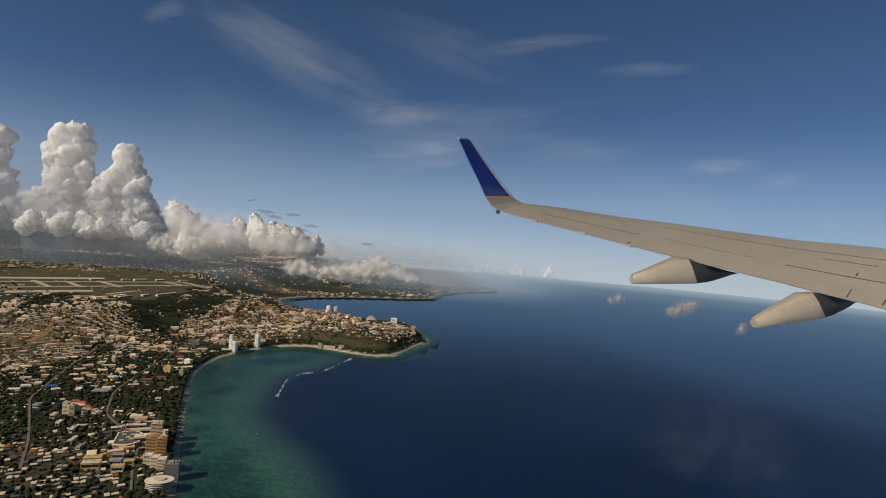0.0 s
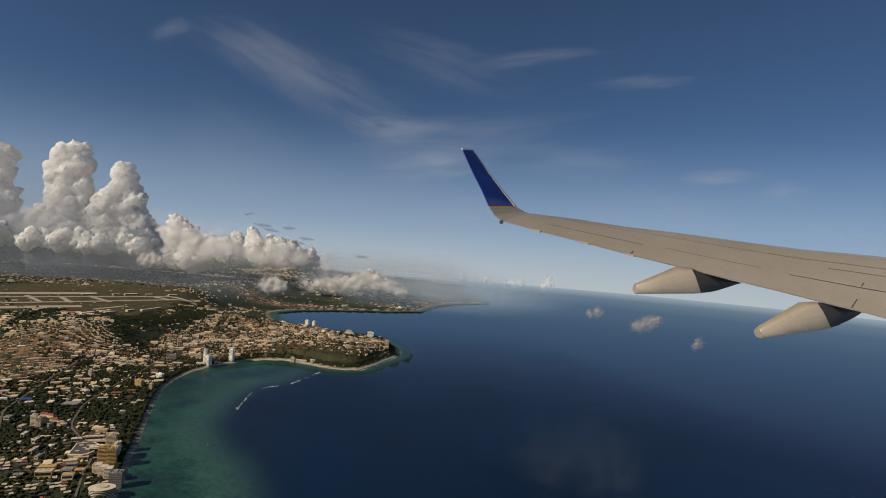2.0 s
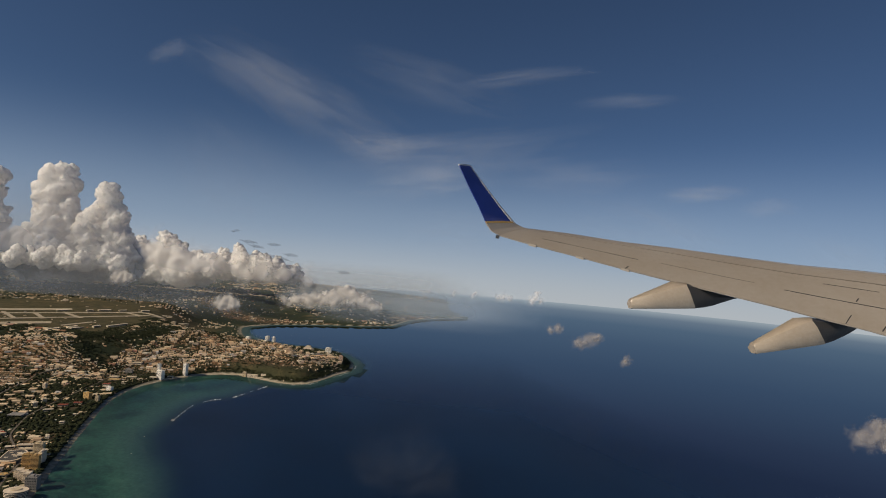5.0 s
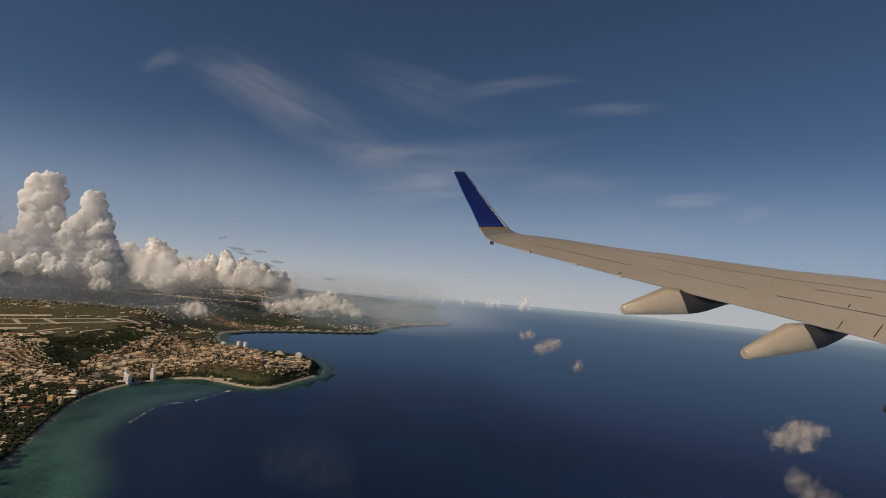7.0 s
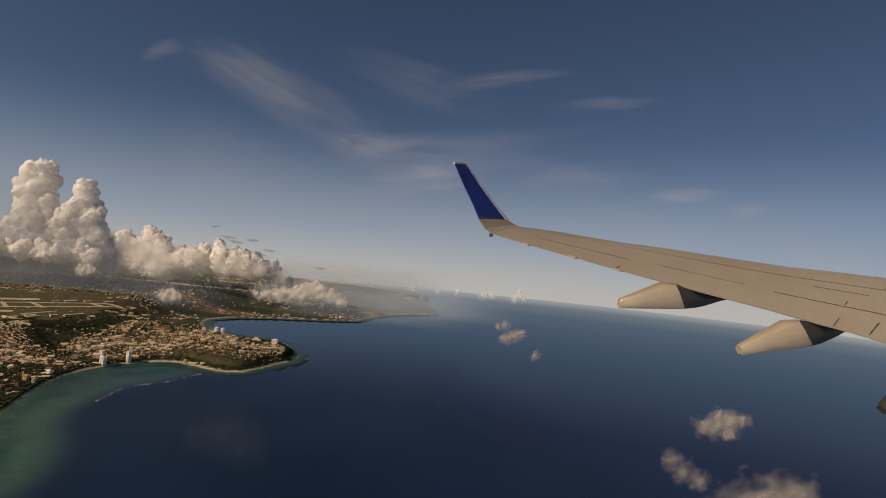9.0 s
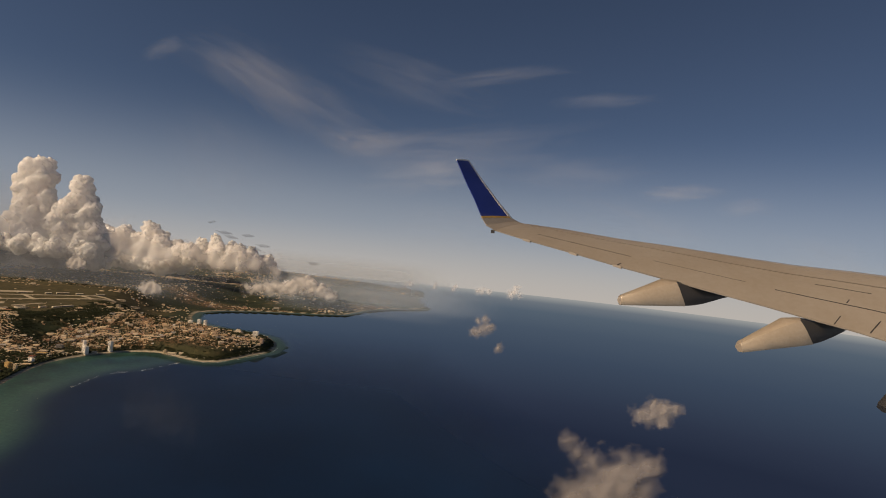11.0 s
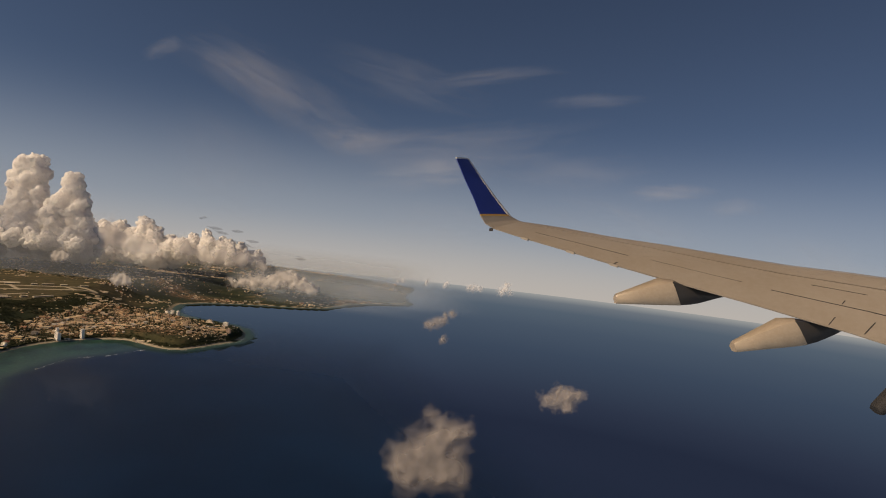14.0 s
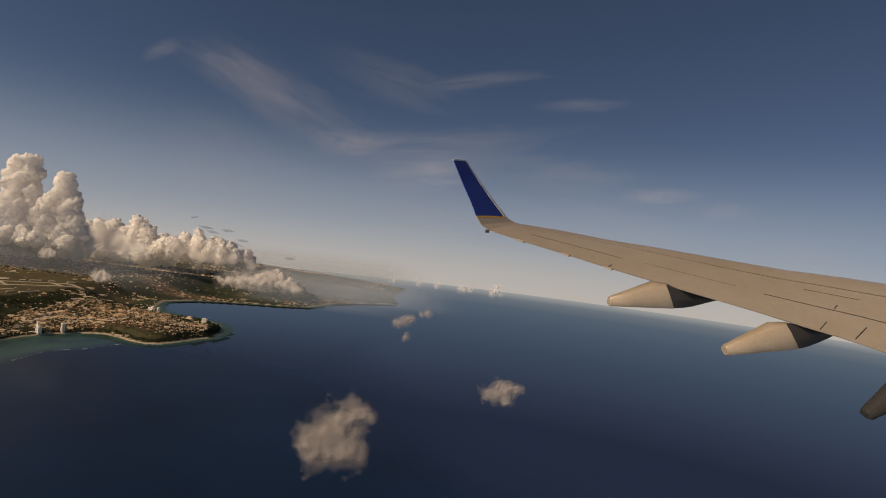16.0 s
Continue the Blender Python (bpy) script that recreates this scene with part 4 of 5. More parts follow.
def pyramid_hotel(x, y):
    """A stepped white hotel with a sloping front."""
    ob = tagged(new("stepped_hotel"), "white stepped pyramid-shaped hotel on the cape", "hotel")
    for i in range(6):
        w = 18 - 2.6 * i
        part("terrace", boxes((-w / 2, w / 2, -3 + 0.2 * i, 3, i * 1.2 - (0.4 if i == 0 else 0), i * 1.2 + 1.0)), WALLS["white"], ob)
        part("window_band", boxes((-w / 2 + 0.5, w / 2 - 0.5, -2.7 + 0.2 * i, 2.7, i * 1.2 + 1.0, i * 1.2 + 1.2)), GLASS, ob)
    return stand(ob, x, y, 6)


pyramid_hotel(-83, 694)


def mall():
    """A shopping hall with a curved dark roof and white rim."""
    ob = tagged(new("shopping_hall"), "dark-roofed shopping hall with a curved white rim", "building")
    outer = [(math.cos(radians(a)) * 9, math.sin(radians(a)) * 12) for a in range(-75, 80, 10)]
    for name, grow, z0, z1, mat in (("wall", 1.0, -0.5, 2.4, WALLS["grey"]), ("rim", 1.05, 2.4, 2.9, WALLS["white"]), ("roof", 0.93, 2.9, 3.0, WALLS["dark"])):
        bm = bmesh.new()
        ring = [(x * grow, y * grow) for x, y in outer] + [(-6 * grow, 10 * grow), (-6 * grow, -10 * grow)]
        f = bm.faces.new([bm.verts.new((x, y, z0)) for x, y in ring])
        top = bmesh.ops.extrude_face_region(bm, geom=[f])
        bmesh.ops.translate(bm, verts=[v for v in top["geom"] if isinstance(v, bmesh.types.BMVert)], vec=(0, 0, z1 - z0))
        bmesh.ops.recalc_face_normals(bm, faces=bm.faces)
        part(name, bm, mat, ob)
    for x, y in ((-2, -5), (1, 0), (-2, 5), (3, -3), (3, 4)):
        part("roof_unit", boxes((x - 1.2, x + 1.2, y - 0.5, y + 0.5, 3.0, 3.5)), WALLS["white"], ob)
    return stand(ob, -139, 251, 24)


mall()

for x, y, w, d, h, turn, wall, roof in (
        (-188, 272, 3, 5.5, 3.0, 10, "pink", "cream"), (-180, 263, 2.4, 6, 2.6, 12, "cream", "white"), (-170, 257, 2.4, 6, 2.4, 12, "white", "white"), (-164, 243, 2.4, 7, 2.4, 8, "cream", "cream"),
        (-157, 236, 2.2, 5, 2.2, 6, "white", "grey"), (-150, 266, 6, 3, 2.0, 30, "white", "white"), (-152, 258, 5, 3, 1.6, 24, "cream", "dark"), (-169, 286, 9, 3.2, 2.4, -30, "cream", "cream"),
        (-176, 283, 4.5, 3.5, 2.2, -20, "pink", "pink"), (-200, 345, 6, 4, 3.6, -35, "cream", "white"), (-201, 354, 5, 4, 4.2, -35, "cream", "cream"), (-198, 362, 7, 3, 2.0, -35, "ochre", "cream"),
        (-190, 321, 12, 8, 1.6, 12, "grey", "grey"), (-178, 337, 8, 3, 1.8, 30, "white", "white"), (-178, 350, 8, 4, 1.8, 20, "pink", "red"), (-172, 358, 7, 3.4, 1.8, 20, "cream", "red"),
        (-125, 224, 5, 3.5, 2.4, 20, "cream", "ochre"), (-134, 231, 6, 3.5, 2.0, 20, "grey", "grey"), (-208, 284, 4, 5, 2.4, 10, "cream", "grey"), (-149, 335, 4, 2.6, 1.4, 20, "white", "white"),
        (-145, 318, 3.6, 3, 2.0, 20, "white", "white"), (-138, 291, 3, 2.6, 1.4, 20, "white", "white"), (-127, 268, 4, 3, 1.6, 20, "grey", "white"), (-122, 262, 5, 2.4, 1.4, 20, "cream", "white"),
        (-196, 452, 10, 6, 2.0, 12, "cream", "cream"), (-205, 438, 12, 6, 1.8, 12, "pink", "ochre"), (-214, 448, 9, 7, 1.6, 12, "white", "cream"), (-225, 500, 12, 7, 1.8, 12, "white", "cream"),
        (-198, 420, 7, 4, 2.0, 14, "white", "red"), (-192, 412, 5, 4, 2.2, 14, "white", "white"), (-186, 430, 5, 3.4, 2.4, 14, "white", "white"), (-180, 445, 6, 3.6, 2.2, 14, "cream", "white")):
    low_block(x, y, w, d, h, turn, wall, roof, {"white": "low white flat-roofed block among trees", "cream": "low cream flat-roofed block among trees", "pink": "low pinkish block among trees",
                                                "grey": "low grey commercial hall with a flat roof", "ochre": "low ochre flat-roofed block among trees"}[wall], units=2)


def water_tank(x, y):
    ob = tagged(new("water_tank"), "round white concrete water tank", "tank")
    for name, r0, r1, z0, z1, mat in (("wall", 1.9, 1.9, -0.4, 2.2, "white"), ("roof", 2.0, 0.3, 2.2, 2.7, "white"), ("base_ring", 2.1, 2.1, -0.4, 0.15, "grey")):
        bm = bmesh.new()
        bmesh.ops.create_cone(bm, cap_ends=True, segments=24, radius1=r0, radius2=r1, depth=z1 - z0, matrix=Matrix.Translation((0, 0, (z0 + z1) / 2)))
        part(name, bm, WALLS[mat], ob)
    return stand(ob, x, y, 0)


water_tank(-158, 252)

# ---- roads and airfield ----
ASPHALT = paint("worn_asphalt", (0.17, 0.14, 0.11), 0.9, 3.0)
CONCRETE = paint("pale_runway_concrete", (0.50, 0.42, 0.30), 0.9, 12.0, 0.25)


def ribbon(name, line, width, material, lift, label, category, thick=0.25, drawn=True):
    """A strip laid over the land along a line."""
    line = [site(*q) for q in line] if drawn else line
    pts = []
    for (x0, y0), (x1, y1) in zip(line, line[1:]):
        n = max(1, int(math.hypot(x1 - x0, y1 - y0) / 4))
        pts += [(x0 + (x1 - x0) * i / n, y0 + (y1 - y0) * i / n) for i in range(n)]
    pts.append(line[-1])
    p = np.array(pts, float)
    for _ in range(6 if len(line) > 2 else 0):
        p[1:-1] = (p[:-2] + 2 * p[1:-1] + p[2:]) / 4
    t = np.gradient(p, axis=0)
    t /= np.linalg.norm(t, axis=1)[:, None]
    side = np.c_[-t[:, 1], t[:, 0]] * width / 2
    z = np.maximum(np.maximum(height(p + side), height(p - side)), height(p)) + lift
    verts, faces = [], []
    for a, s, h in zip(p, side, z):
        verts += [(*(a + s), h), (*(a - s), h), (*(a - s), h - thick - 1), (*(a + s), h - thick - 1)]
    for i in range(len(p) - 1):
        k = 4 * i
        faces += [(k, k + 4, k + 5, k + 1), (k + 1, k + 5, k + 6, k + 2), (k + 3, k + 7, k + 4, k)]
    return tagged(new(name, mesh_of(name, verts, faces, material)), label, category, kind="structure")


ribbon("road_1", [(-170, 205), (-185, 240), (-223, 295), (-284, 384), (-306, 431), (-291, 463)], 1.5, ASPHALT, 0.5, "grey asphalt highway above the bay", "road")
ribbon("road_2", [(-109, 196), (-121, 220), (-128, 240), (-134, 256), (-149, 270), (-164, 287), (-182, 323), (-197, 365), (-208, 410), (-223, 458), (-236, 506), (-240, 560)], 1.3, ASPHALT, 0.5,
       "winding asphalt road behind the hotels", "road")
ribbon("road_3", [(-306, 431), (-260, 440), (-223, 458), (-190, 470)], 1.6, ASPHALT, 0.5, "asphalt cross road through the town", "road")
ribbon("road_4", [(-236, 506), (-180, 540), (-130, 580), (-80, 610), (-40, 612)], 1.5, ASPHALT, 0.5, "asphalt road along the cape", "road")
for name, line, width, lift, label in (("runway_1", [(-680, 505), (-561, 612), (-400, 760)], 8.5, 0.5, "long pale concrete runway"),
                                       ("runway_2", [(-620, 450), (-520, 560), (-351, 751)], 9.5, 0.5, "pale concrete runway beside another"),
                                       ("taxiway_1", [(-554, 644), (-485, 593)], 6, 0.55, "pale concrete taxiway between runways"), ("taxiway_2", [(-514, 660), (-458, 614)], 6, 0.55, "pale concrete taxiway between runways"),
                                       ("taxiway_3", [(-490, 691), (-424, 648)], 6, 0.55, "pale concrete taxiway between runways"), ("taxiway_4", [(-417, 744), (-376, 724)], 6, 0.55, "pale concrete taxiway between runways"),
                                       ("taxiway_5", [(-396, 575), (-386, 623)], 7, 0.5, "short pale concrete strip beside the airfield"), ("taxiway_6", [(-400, 760), (-351, 751)], 6, 0.52, "pale concrete link at the runways' end"),
                                       ("apron_1", [(-640, 605), (-584, 655), (-505, 728)], 22, 0.42, "wide pale concrete airport apron"), ("apron_2", [(-560, 480), (-484, 531), (-455, 566), (-425, 590)], 20, 0.42, "broad tan apron before the terminal")):
    ribbon(name, line, width, CONCRETE, lift, label, "runway" if "way" in name else "apron", drawn=False)
for x, y, w, d, h, turn, wall in ((-338, 611, 34, 3.6, 2.0, 78, "white"), (-352, 586, 12, 4, 2.2, 78, "cream"), (-372, 545, 14, 5, 2.4, 70, "white"), (-365, 520, 12, 5, 2.0, 70, "cream"), (-380, 500, 16, 6, 2.4, 70, "white"),
                                  (-362, 560, 9, 4, 1.6, 70, "grey")):
    low_block(x, y, w, d, h, turn, wall, "white" if wall != "grey" else "cream", "long pale airport terminal building beside the apron", "terminal_building")
for x, y, w, d in ((-455, 742, 20, 7), (-432, 760, 12, 6), (-500, 700, 16, 7), (-470, 725, 10, 6), (-398, 790, 14, 5), (-365, 806, 22, 4), (-330, 812, 24, 4), (-290, 800, 14, 4), (-255, 790, 20, 4), (-228, 776, 14, 4)):
    low_block(x, y, w, d, 2.2, 52 if x < -390 else 10, "cream", "white", "long pale hall beyond the runways", "hall", 1)


# ---- houses, trees ----
def house_points():
    rng = random.Random(21)
    pts = []
    for x0, x1, y0, y1, step in ((-480, -8, 150, 800, 3.4), (-1100, 150, 800, 1600, 6.4), (-1000, -480, 300, 800, 6.4)):
        cx, cy, reach = (x0 + x1) / 2, (y0 + y1) / 2, 0.75 * max(x1 - x0, y1 - y0)
        for a in np.arange(-reach, reach, step * 0.85):
            for b in np.arange(-reach, reach, step * 1.25):
                u, v = a + rng.uniform(-0.12, 0.12) * step, b + rng.uniform(-0.16, 0.16) * step
                px, py = cx + 0.88 * u - 0.47 * v, cy + 0.47 * u + 0.88 * v
                if not (x0 < px < x1 and y0 < py < y1):
                    continue
                n = noise.noise((px / 34, py / 34, 0.3))
                if rng.random() < town_share(px, py) * ((0.84 + 0.9 * n) if step < 6 else (0.14 + 3.4 * max(n - 0.06, 0))):
                    pts.append(site(px, py))
    p = np.array(pts)
    return p[inland(p) > 5]


TAKEN = [(ob.matrix_basis.translation.x, ob.matrix_basis.translation.y) for ob in scene.objects if ob.get("category") in ("hotel", "building", "apartment_block")]
ROADS = [np.array([site(*q) for q in l], float) for l in ([(-170, 205), (-185, 240), (-223, 295), (-284, 384), (-306, 431), (-291, 463)],
                                      [(-109, 196), (-121, 220), (-128, 240), (-134, 256), (-149, 270), (-164, 287), (-182, 323), (-197, 365), (-208, 410), (-223, 458), (-236, 506), (-240, 560)])]


def clear(p, room):
    ok = np.ones(len(p), bool)
    for x, y in TAKEN:
        ok &= np.hypot(p[:, 0] - x, p[:, 1] - y) > room
    for line in ROADS:
        ok &= to_line(p, line, False) > 1.9
    return ok


def town_material():
    k = Mat("town_roofs_and_walls")
    g = k.n.new("ShaderNodeNewGeometry")
    c = k.ramp(g.outputs["Random Per Island"], (0.0, (0.92, 0.73, 0.48)), (0.22, (0.78, 0.56, 0.34)), (0.42, (0.94, 0.81, 0.61)), (0.56, (0.46, 0.28, 0.15)), (0.64, (0.92, 0.71, 0.46)), (0.84, (0.84, 0.63, 0.40)),
               (0.91, (0.42, 0.18, 0.10)), (0.95, (0.84, 0.80, 0.73)), (1.0, (0.28, 0.26, 0.25)))
    k.colour(k.mix(k.math("MULTIPLY", k.noise(1.2, 4), 0.16), c, (0.2, 0.16, 0.11)))
    return k.set(0.85, 0, 0.3)


TOWN = town_material()
spots = house_points()
spots = spots[clear(spots, 6.5)]
near = (spots[:, 1] < 425) & (spots[:, 0] > -300)
order = np.argsort(spots[:, 1])
near_spots = [tuple(spots[i]) for i in order if near[i]][:280]
far_spots = [tuple(spots[i]) for i in order if not near[i]] + [tuple(spots[i]) for i in order if near[i]][280:]
rng = random.Random(33)


def street_turn(x, y):
    return 28 + 24 * noise.noise((x / 120, y / 120, 5.0))


prototypes = []
for wall, roof, label in (("cream", "cream", "flat-roofed cream concrete house"), ("ochre", "cream", "flat-roofed ochre concrete house"), ("cream", "grey", "cream concrete house with a grey roof"),
                          ("white", "red", "white house with a red hipped roof"), ("grey", "dark", "grey concrete house with a dark flat roof")):
    w, d, h = rng.uniform(2.8, 3.8), rng.uniform(1.8, 2.3), rng.uniform(0.8, 1.1)
    ob = tagged(new("house"), label + " among trees", "house", "houses of the bay town")
    part("wall", boxes((-w / 2, w / 2, -d / 2, d / 2, -0.8, h)), WALLS[wall], ob)
    if roof == "red":
        bm = bmesh.new()
        v = [bm.verts.new(q) for q in ((-w / 2 - .2, -d / 2 - .2, h), (w / 2 + .2, -d / 2 - .2, h), (w / 2 + .2, d / 2 + .2, h), (-w / 2 - .2, d / 2 + .2, h), (-w / 4, 0, h + .7), (w / 4, 0, h + .7))]
        for f in ((0, 1, 5, 4), (2, 3, 4, 5), (1, 2, 5), (3, 0, 4), (3, 2, 1, 0)):
            bm.faces.new([v[i] for i in f])
        part("roof", bm, WALLS["red"], ob)
    else:
        part("roof", boxes((-w / 2 - .15, w / 2 + .15, -d / 2 - .15, d / 2 + .15, h, h + .18)), WALLS[roof], ob)
    part("window_band", boxes((-w / 2 + .4, w / 2 - .4, -d / 2 - .03, d / 2 + .03, h * .4, h * .75)), GLASS, ob)
    prototypes.append(ob)
zs = height(np.array(near_spots))
for i, ((x, y), z) in enumerate(zip(near_spots, zs)):
    m = pose(x, y, z, 0, 0, street_turn(x, y) + rng.choice((0, 90)))
    if i < len(prototypes):
        prototypes[i].matrix_basis = m
    else:
        copy_thing(prototypes[rng.choice((0, 0, 1, 1, 2, 3, 4))], m)


def far_houses():
    verts, faces = [], []
    p = np.array(far_spots)
    zs = height(p)
    for (x, y), z in zip(far_spots, zs):
        big = rng.random() < 0.08
        k = 1.0
        w, d, h = (rng.uniform(5, 9), rng.uniform(3, 5), rng.uniform(1, 2.2)) if big else (rng.uniform(1.7, 4.4), rng.uniform(1.0, 1.7), rng.uniform(0.4, 0.9))
        a = radians(street_turn(x, y) + rng.choice((0, 0, 0, 90)))
        c, s = math.cos(a), math.sin(a)
        b = len(verts)
        for dz in (-0.8, h * k):
            for u, v in ((-w, -d), (w, -d), (w, d), (-w, d)):
                u, v = u * k / 2, v * k / 2
                verts.append((x + c * u - s * v, y + s * u + c * v, z + dz))
        faces += [(b, b + 1, b + 5, b + 4), (b + 1, b + 2, b + 6, b + 5), (b + 2, b + 3, b + 7, b + 6), (b + 3, b, b + 4, b + 7), (b + 4, b + 5, b + 6, b + 7)]
    return tagged(new("town_houses", mesh_of("town_houses", verts, faces, TOWN)), "dense pale flat-roofed houses of the island towns", "houses", kind="stuff")


far_houses()


def inland_houses():
    """Pale roofs scattered in clusters over the hazy inland country."""
    r = random.Random(91)
    p = np.array([(r.uniform(-2300, 40), r.uniform(800, 2500)) for _ in range(46000)])
    near_air = (p[:, 0] > -540) & (p[:, 0] < -320) & (p[:, 1] < 850)
    dense = np.array([noise.noise((x / 130, y / 130, 2.0)) + 0.6 * noise.noise((x / 40, y / 40, 7.0)) for x, y in p])
    dense += 0.22 * ((p[:, 0] > -460) & (p[:, 0] < -190) & (p[:, 1] < 1010))
    p = p[(inland(p) > 12) & ~near_air & (np.array([r.random() for _ in p]) < np.clip(0.07 + 0.75 * dense, 0.015, 0.6) * np.where((p[:, 0] > -420) & (p[:, 1] > 1200), 0.45, 1.0))]
    verts, faces = [], []
    for (x, y), z in zip(p, height(p)):
        k = min(1.0 + (y - 880) / 1500, 2.2) * (2.0 if r.random() < 0.06 else 1.0)
        w, d, h = r.uniform(2.2, 5.5) * k, r.uniform(1.6, 3.0) * k, r.uniform(0.8, 1.6) * k
        a = radians(street_turn(x, y) + r.choice((0, 90)))
        c, s = math.cos(a) / 2, math.sin(a) / 2
        b = len(verts)
        verts += [(x + c * u - s * v, y + s * u + c * v, z + q) for q in (-2.0, h) for u, v in ((-w, -d), (w, -d), (w, d), (-w, d))]
        faces += [(b, b + 1, b + 5, b + 4), (b + 1, b + 2, b + 6, b + 5), (b + 2, b + 3, b + 7, b + 6), (b + 3, b, b + 4, b + 7), (b + 4, b + 5, b + 6, b + 7)]
    return tagged(new("inland_houses", mesh_of("inland_houses", verts, faces, TOWN)), "scattered pale roofs in the green inland country", "houses", kind="stuff")


inland_houses()


def leaf_material():
    k = Mat("tree_leaves")
    g = k.n.new("ShaderNodeNewGeometry")
    c = k.ramp(g.outputs["Random Per Island"], (0.0, (0.012, 0.014, 0.006)), (0.5, (0.028, 0.028, 0.011)), (1.0, (0.060, 0.052, 0.020)))
    k.colour(k.mix(k.noise(0.6, 4), c, (0.02, 0.03, 0.01)))
    k.bump(k.noise(0.25, 4), 0.8, 0.15)
    return k.set(0.9, 0, 0.2)


LEAF = leaf_material()
BARK = paint("bark", (0.13, 0.10, 0.07), 0.9, 0.3)


def woods():
    """The woods between the houses: many small clumps of leaves."""
    r = random.Random(77)
    base = bmesh.new()
    bmesh.ops.create_icosphere(base, subdivisions=1, radius=1)
    unit = np.array([v.co[:] for v in base.verts])
    tris = np.array([[v.index for v in f.verts] for f in base.faces])
    base.free()
    pts = []
    for x0, x1, y0, y1, n in ((-300, -60, 120, 440, 25000), (-440, 10, 420, 790, 44000), (-700, -300, 250, 900, 3500)):
        for _ in range(n):
            x, y = r.uniform(x0, x1), r.uniform(y0, y1)
            wild = 1 - 0.3 * town_share(x, y)
            if x0 <= -500 and -680 < x < -300 and 500 < y < 880:
                continue
            if -640 < x < -330 and 515 < y < 800:
                continue
            if -135 < x < -20 and 498 < y < 560 and r.random() < 0.75:
                continue
            if r.random() < wild * (0.55 + 0.8 * noise.noise((x / 30, y / 30, 9.0))):
                pts.append(site(x, y))
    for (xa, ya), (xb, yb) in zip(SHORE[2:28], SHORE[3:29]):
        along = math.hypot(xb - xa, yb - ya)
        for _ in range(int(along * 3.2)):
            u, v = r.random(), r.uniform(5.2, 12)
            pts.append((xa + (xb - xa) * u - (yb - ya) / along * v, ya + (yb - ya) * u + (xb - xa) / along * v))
    for _ in range(3200):
        u, v = r.random(), r.gauss(0, 0.35)
        x, y = np.interp(u, (0, 0.5, 1), (-372, -290, -225)) + 11 * v, np.interp(u, (0, 0.5, 1), (478, 575, 690)) - 13 * v
        pts.append(site(x, y))
    p = np.array(pts)
    d = inland(p)
    ok = (d > 4.8) & clear(p, 3.6)
    p = p[ok]
    z = height(p)
    verts, faces = [], []
    for k, ((x, y), h) in enumerate(zip(p, z)):
        size = r.uniform(0.8, 1.7) if y < 440 else r.uniform(0.5, 1.25) if y < 760 and x > -420 else r.uniform(1.0, 2.2)
        v = unit * np.array([size * r.uniform(0.8, 1.3), size * r.uniform(0.8, 1.3), size * r.uniform(0.6, 1.0)])
        v = v * (1 + 0.3 * np.array([r.uniform(-1, 1) for _ in range(len(unit))])[:, None])
        verts.append(v + np.array([x, y, h + size * 0.45]))
        faces.append(tris + k * len(unit))
    return tagged(new("woods", mesh_of("woods", np.concatenate(verts), np.concatenate(faces).tolist(), LEAF)), "dark green tropical trees between the houses", "trees", kind="stuff")


woods()


def tree(seed, size):
    """A single broad tree: trunk, limbs and a crown of clumps."""
    r = random.Random(seed)
    ob = tagged(new("tree"), "broad dark green tropical tree", "tree", "trees along the shore road")
    bm = bmesh.new()
    bmesh.ops.create_cone(bm, segments=7, radius1=0.14 * size, radius2=0.07 * size, depth=size, matrix=Matrix.Translation((0, 0, size * 0.45)))
    for i in range(3):
        a = i * 2.1 + r.random()
        m = pose(math.cos(a) * 0.3 * size, math.sin(a) * 0.3 * size, size * 0.95, 0, 0, 0) @ Vector((math.cos(a), math.sin(a), 1.2)).to_track_quat("Z", "Y").to_matrix().to_4x4()
        bmesh.ops.create_cone(bm, segments=5, radius1=0.06 * size, radius2=0.03 * size, depth=0.8 * size, matrix=m)
    part("trunk", bm, BARK, ob)
    bm = bmesh.new()
    for _ in range(26):
        d = on_ball(r, -0.2) * size * r.uniform(0.3, 0.85)
        q = size * r.uniform(0.18, 0.34)
        made = bmesh.ops.create_icosphere(bm, subdivisions=1, radius=q, matrix=Matrix.Translation((d.x, d.y, size * 1.25 + d.z * 0.6)))
        for v in made["verts"]:
            v.co += Vector((r.uniform(-1, 1), r.uniform(-1, 1), r.uniform(-1, 1))) * q * 0.25
    part("crown", bm, LEAF, ob)
    return ob


kinds = [tree(i, s) for i, s in enumerate((1.5, 1.8, 1.3, 2.0))]
rng = random.Random(90)
spots = []
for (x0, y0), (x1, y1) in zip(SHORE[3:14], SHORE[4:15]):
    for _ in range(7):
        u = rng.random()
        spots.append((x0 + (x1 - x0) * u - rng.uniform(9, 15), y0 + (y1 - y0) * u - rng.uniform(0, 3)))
sp = np.array(spots)
sp = sp[clear(sp, 4.0) & (inland(sp) > 7)]
for i, ((x, y), z) in enumerate(zip(sp, height(sp))):
    m = pose(x, y, z - 0.1, 0, 0, rng.uniform(0, 360))
    if i < 4:
        kinds[i].matrix_basis = m
    else:
        copy_thing(kinds[rng.randrange(4)], m)

# ---- surf and boats ----
FOAM = Mat("surf_foam")
FOAM.colour((0.8, 0.82, 0.82))
FOAM.link(FOAM.ramp(FOAM.noise(1.6, 5, 0.7), (0.42, (0, 0, 0)), (0.56, (1, 1, 1))), FOAM.b.inputs["Alpha"])
FOAM = FOAM.set(0.9)


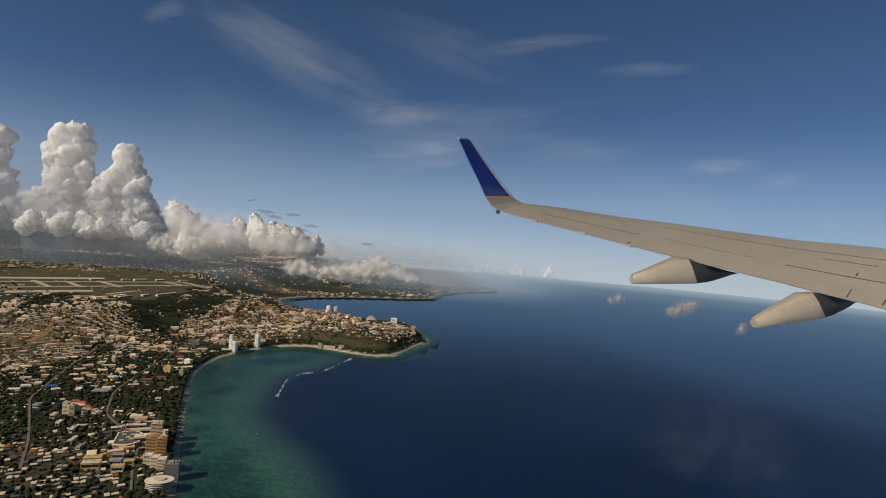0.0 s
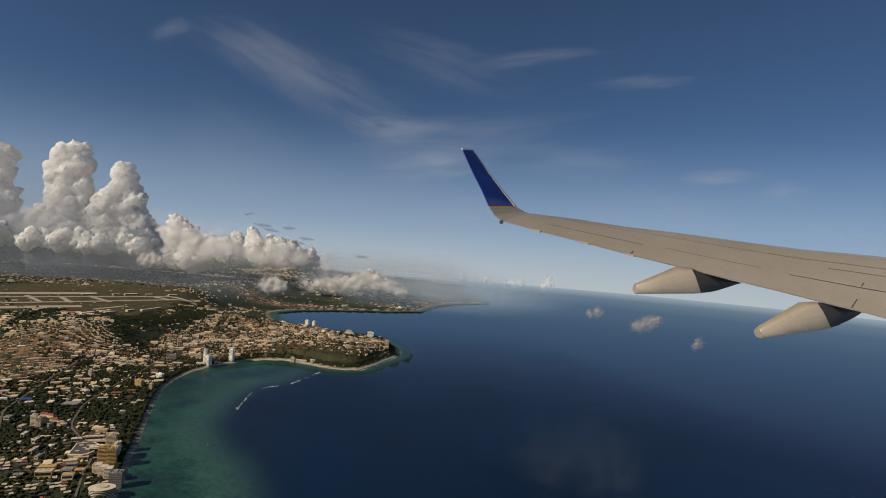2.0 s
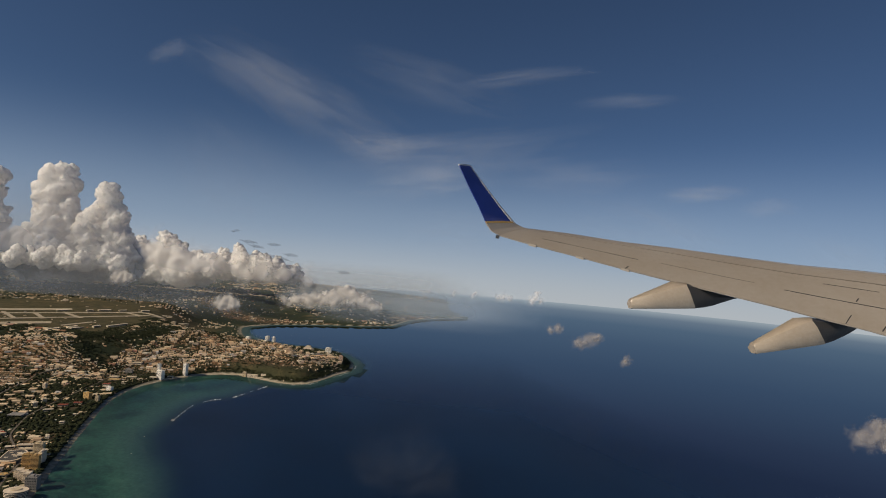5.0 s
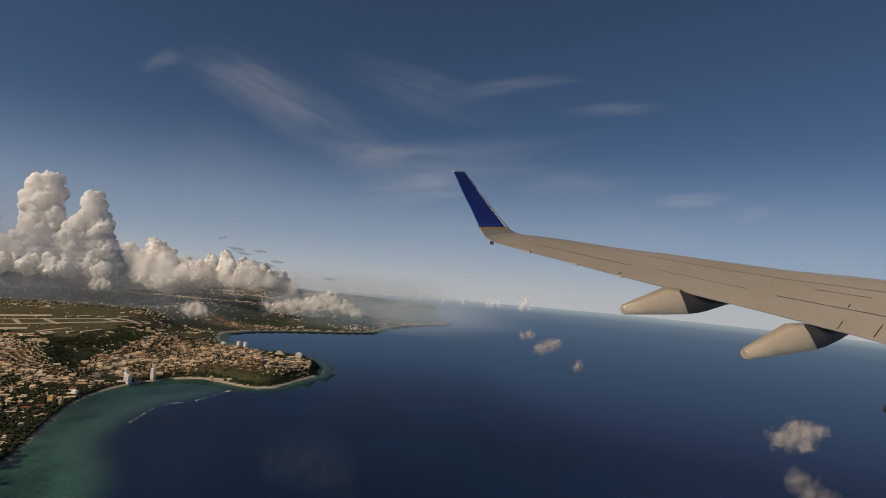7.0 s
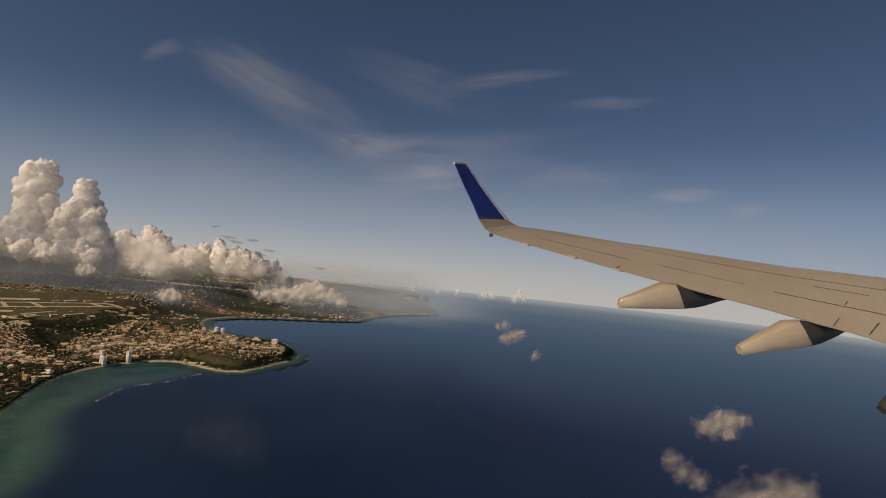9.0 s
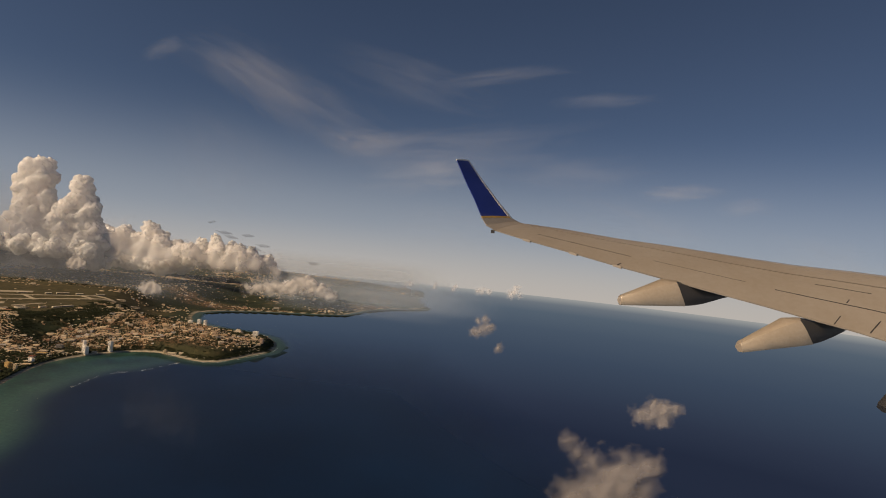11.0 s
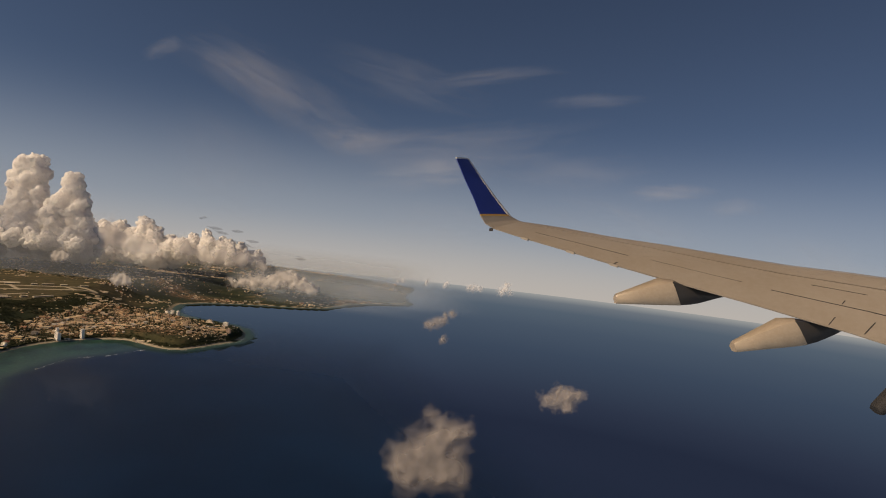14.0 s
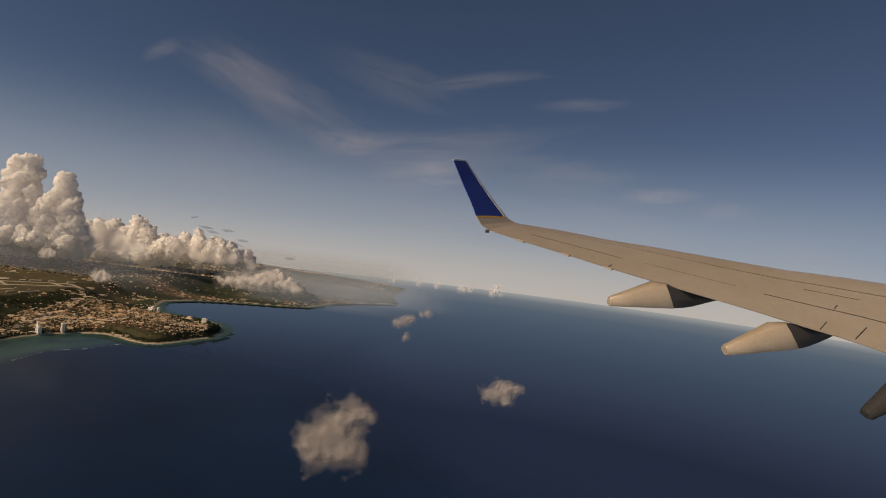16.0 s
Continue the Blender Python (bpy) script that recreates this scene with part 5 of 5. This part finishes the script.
def surf(line, width, label, seed):
    """A broken line of surf, a little proud of the water."""
    r = random.Random(seed)
    p = []
    for (x0, y0), (x1, y1) in zip(line, line[1:]):
        n = max(2, int(math.hypot(x1 - x0, y1 - y0) / 1.5))
        p += [(x0 + (x1 - x0) * i / n, y0 + (y1 - y0) * i / n) for i in range(n)]
    p = np.array(p)
    t = np.gradient(p, axis=0)
    t /= np.linalg.norm(t, axis=1)[:, None]
    side = np.c_[-t[:, 1], t[:, 0]]
    wide = np.array([width * max(0.0, noise.noise((x / 9, y / 9, seed)) + 0.14) for x, y in p])
    shift = np.array([1.5 * noise.noise((x / 11, y / 11, seed + 4.0)) for x, y in p])
    verts, faces = [], []
    for q, s, w, h in zip(p, side, wide, shift):
        verts += [(*(q + s * (h - w)), 0.04), (*(q + s * h), 0.05 + 0.12 * w), (*(q + s * (h + w)), 0.04)]
    for i in range(len(p) - 1):
        if wide[i] > 0.05 and wide[i + 1] > 0.05:
            k = 3 * i
            faces += [(k, k + 3, k + 4, k + 1), (k + 1, k + 4, k + 5, k + 2)]
    return tagged(new("surf", mesh_of("surf", verts, faces, FOAM)), label, "surf", kind="stuff")


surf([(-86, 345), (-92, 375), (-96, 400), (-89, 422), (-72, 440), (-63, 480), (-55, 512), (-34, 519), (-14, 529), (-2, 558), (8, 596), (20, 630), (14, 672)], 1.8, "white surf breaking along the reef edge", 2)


def boat(x, y, turn, size, label):
    ob = tagged(new("boat"), label, "boat", "boats on the lagoon")
    bm = bmesh.new()
    ring = [(-1.0, -0.32), (0.4, -0.36), (0.85, -0.2), (1.15, 0), (0.85, 0.2), (0.4, 0.36), (-1.0, 0.32)]
    low = [bm.verts.new((x * 0.85 * size, y * 0.6 * size, -0.1 * size)) for x, y in ring]
    top = [bm.verts.new((x * size, y * size, 0.28 * size)) for x, y in ring]
    for i in range(7):
        bm.faces.new((low[i], low[(i + 1) % 7], top[(i + 1) % 7], top[i]))
    bm.faces.new(top)
    bm.faces.new(low[::-1])
    part("hull", bm, WALLS["white"], ob, "white hull")
    part("cabin", boxes((-0.5 * size, 0.35 * size, -0.22 * size, 0.22 * size, 0.28 * size, 0.6 * size)), WALLS["white"], ob)
    part("window_band", boxes((-0.3 * size, 0.37 * size, -0.23 * size, 0.23 * size, 0.4 * size, 0.52 * size)), GLASS, ob)
    ob.matrix_basis = pose(x, y, 0.02, 0, 0, turn)
    return ob


boat(-87, 348, 40, 1.6, "white tour boat on the reef edge")
boat(-70, 262, 10, 0.5, "tiny white boat on the lagoon")
boat(-84, 300, 80, 0.5, "tiny white boat over the reef")
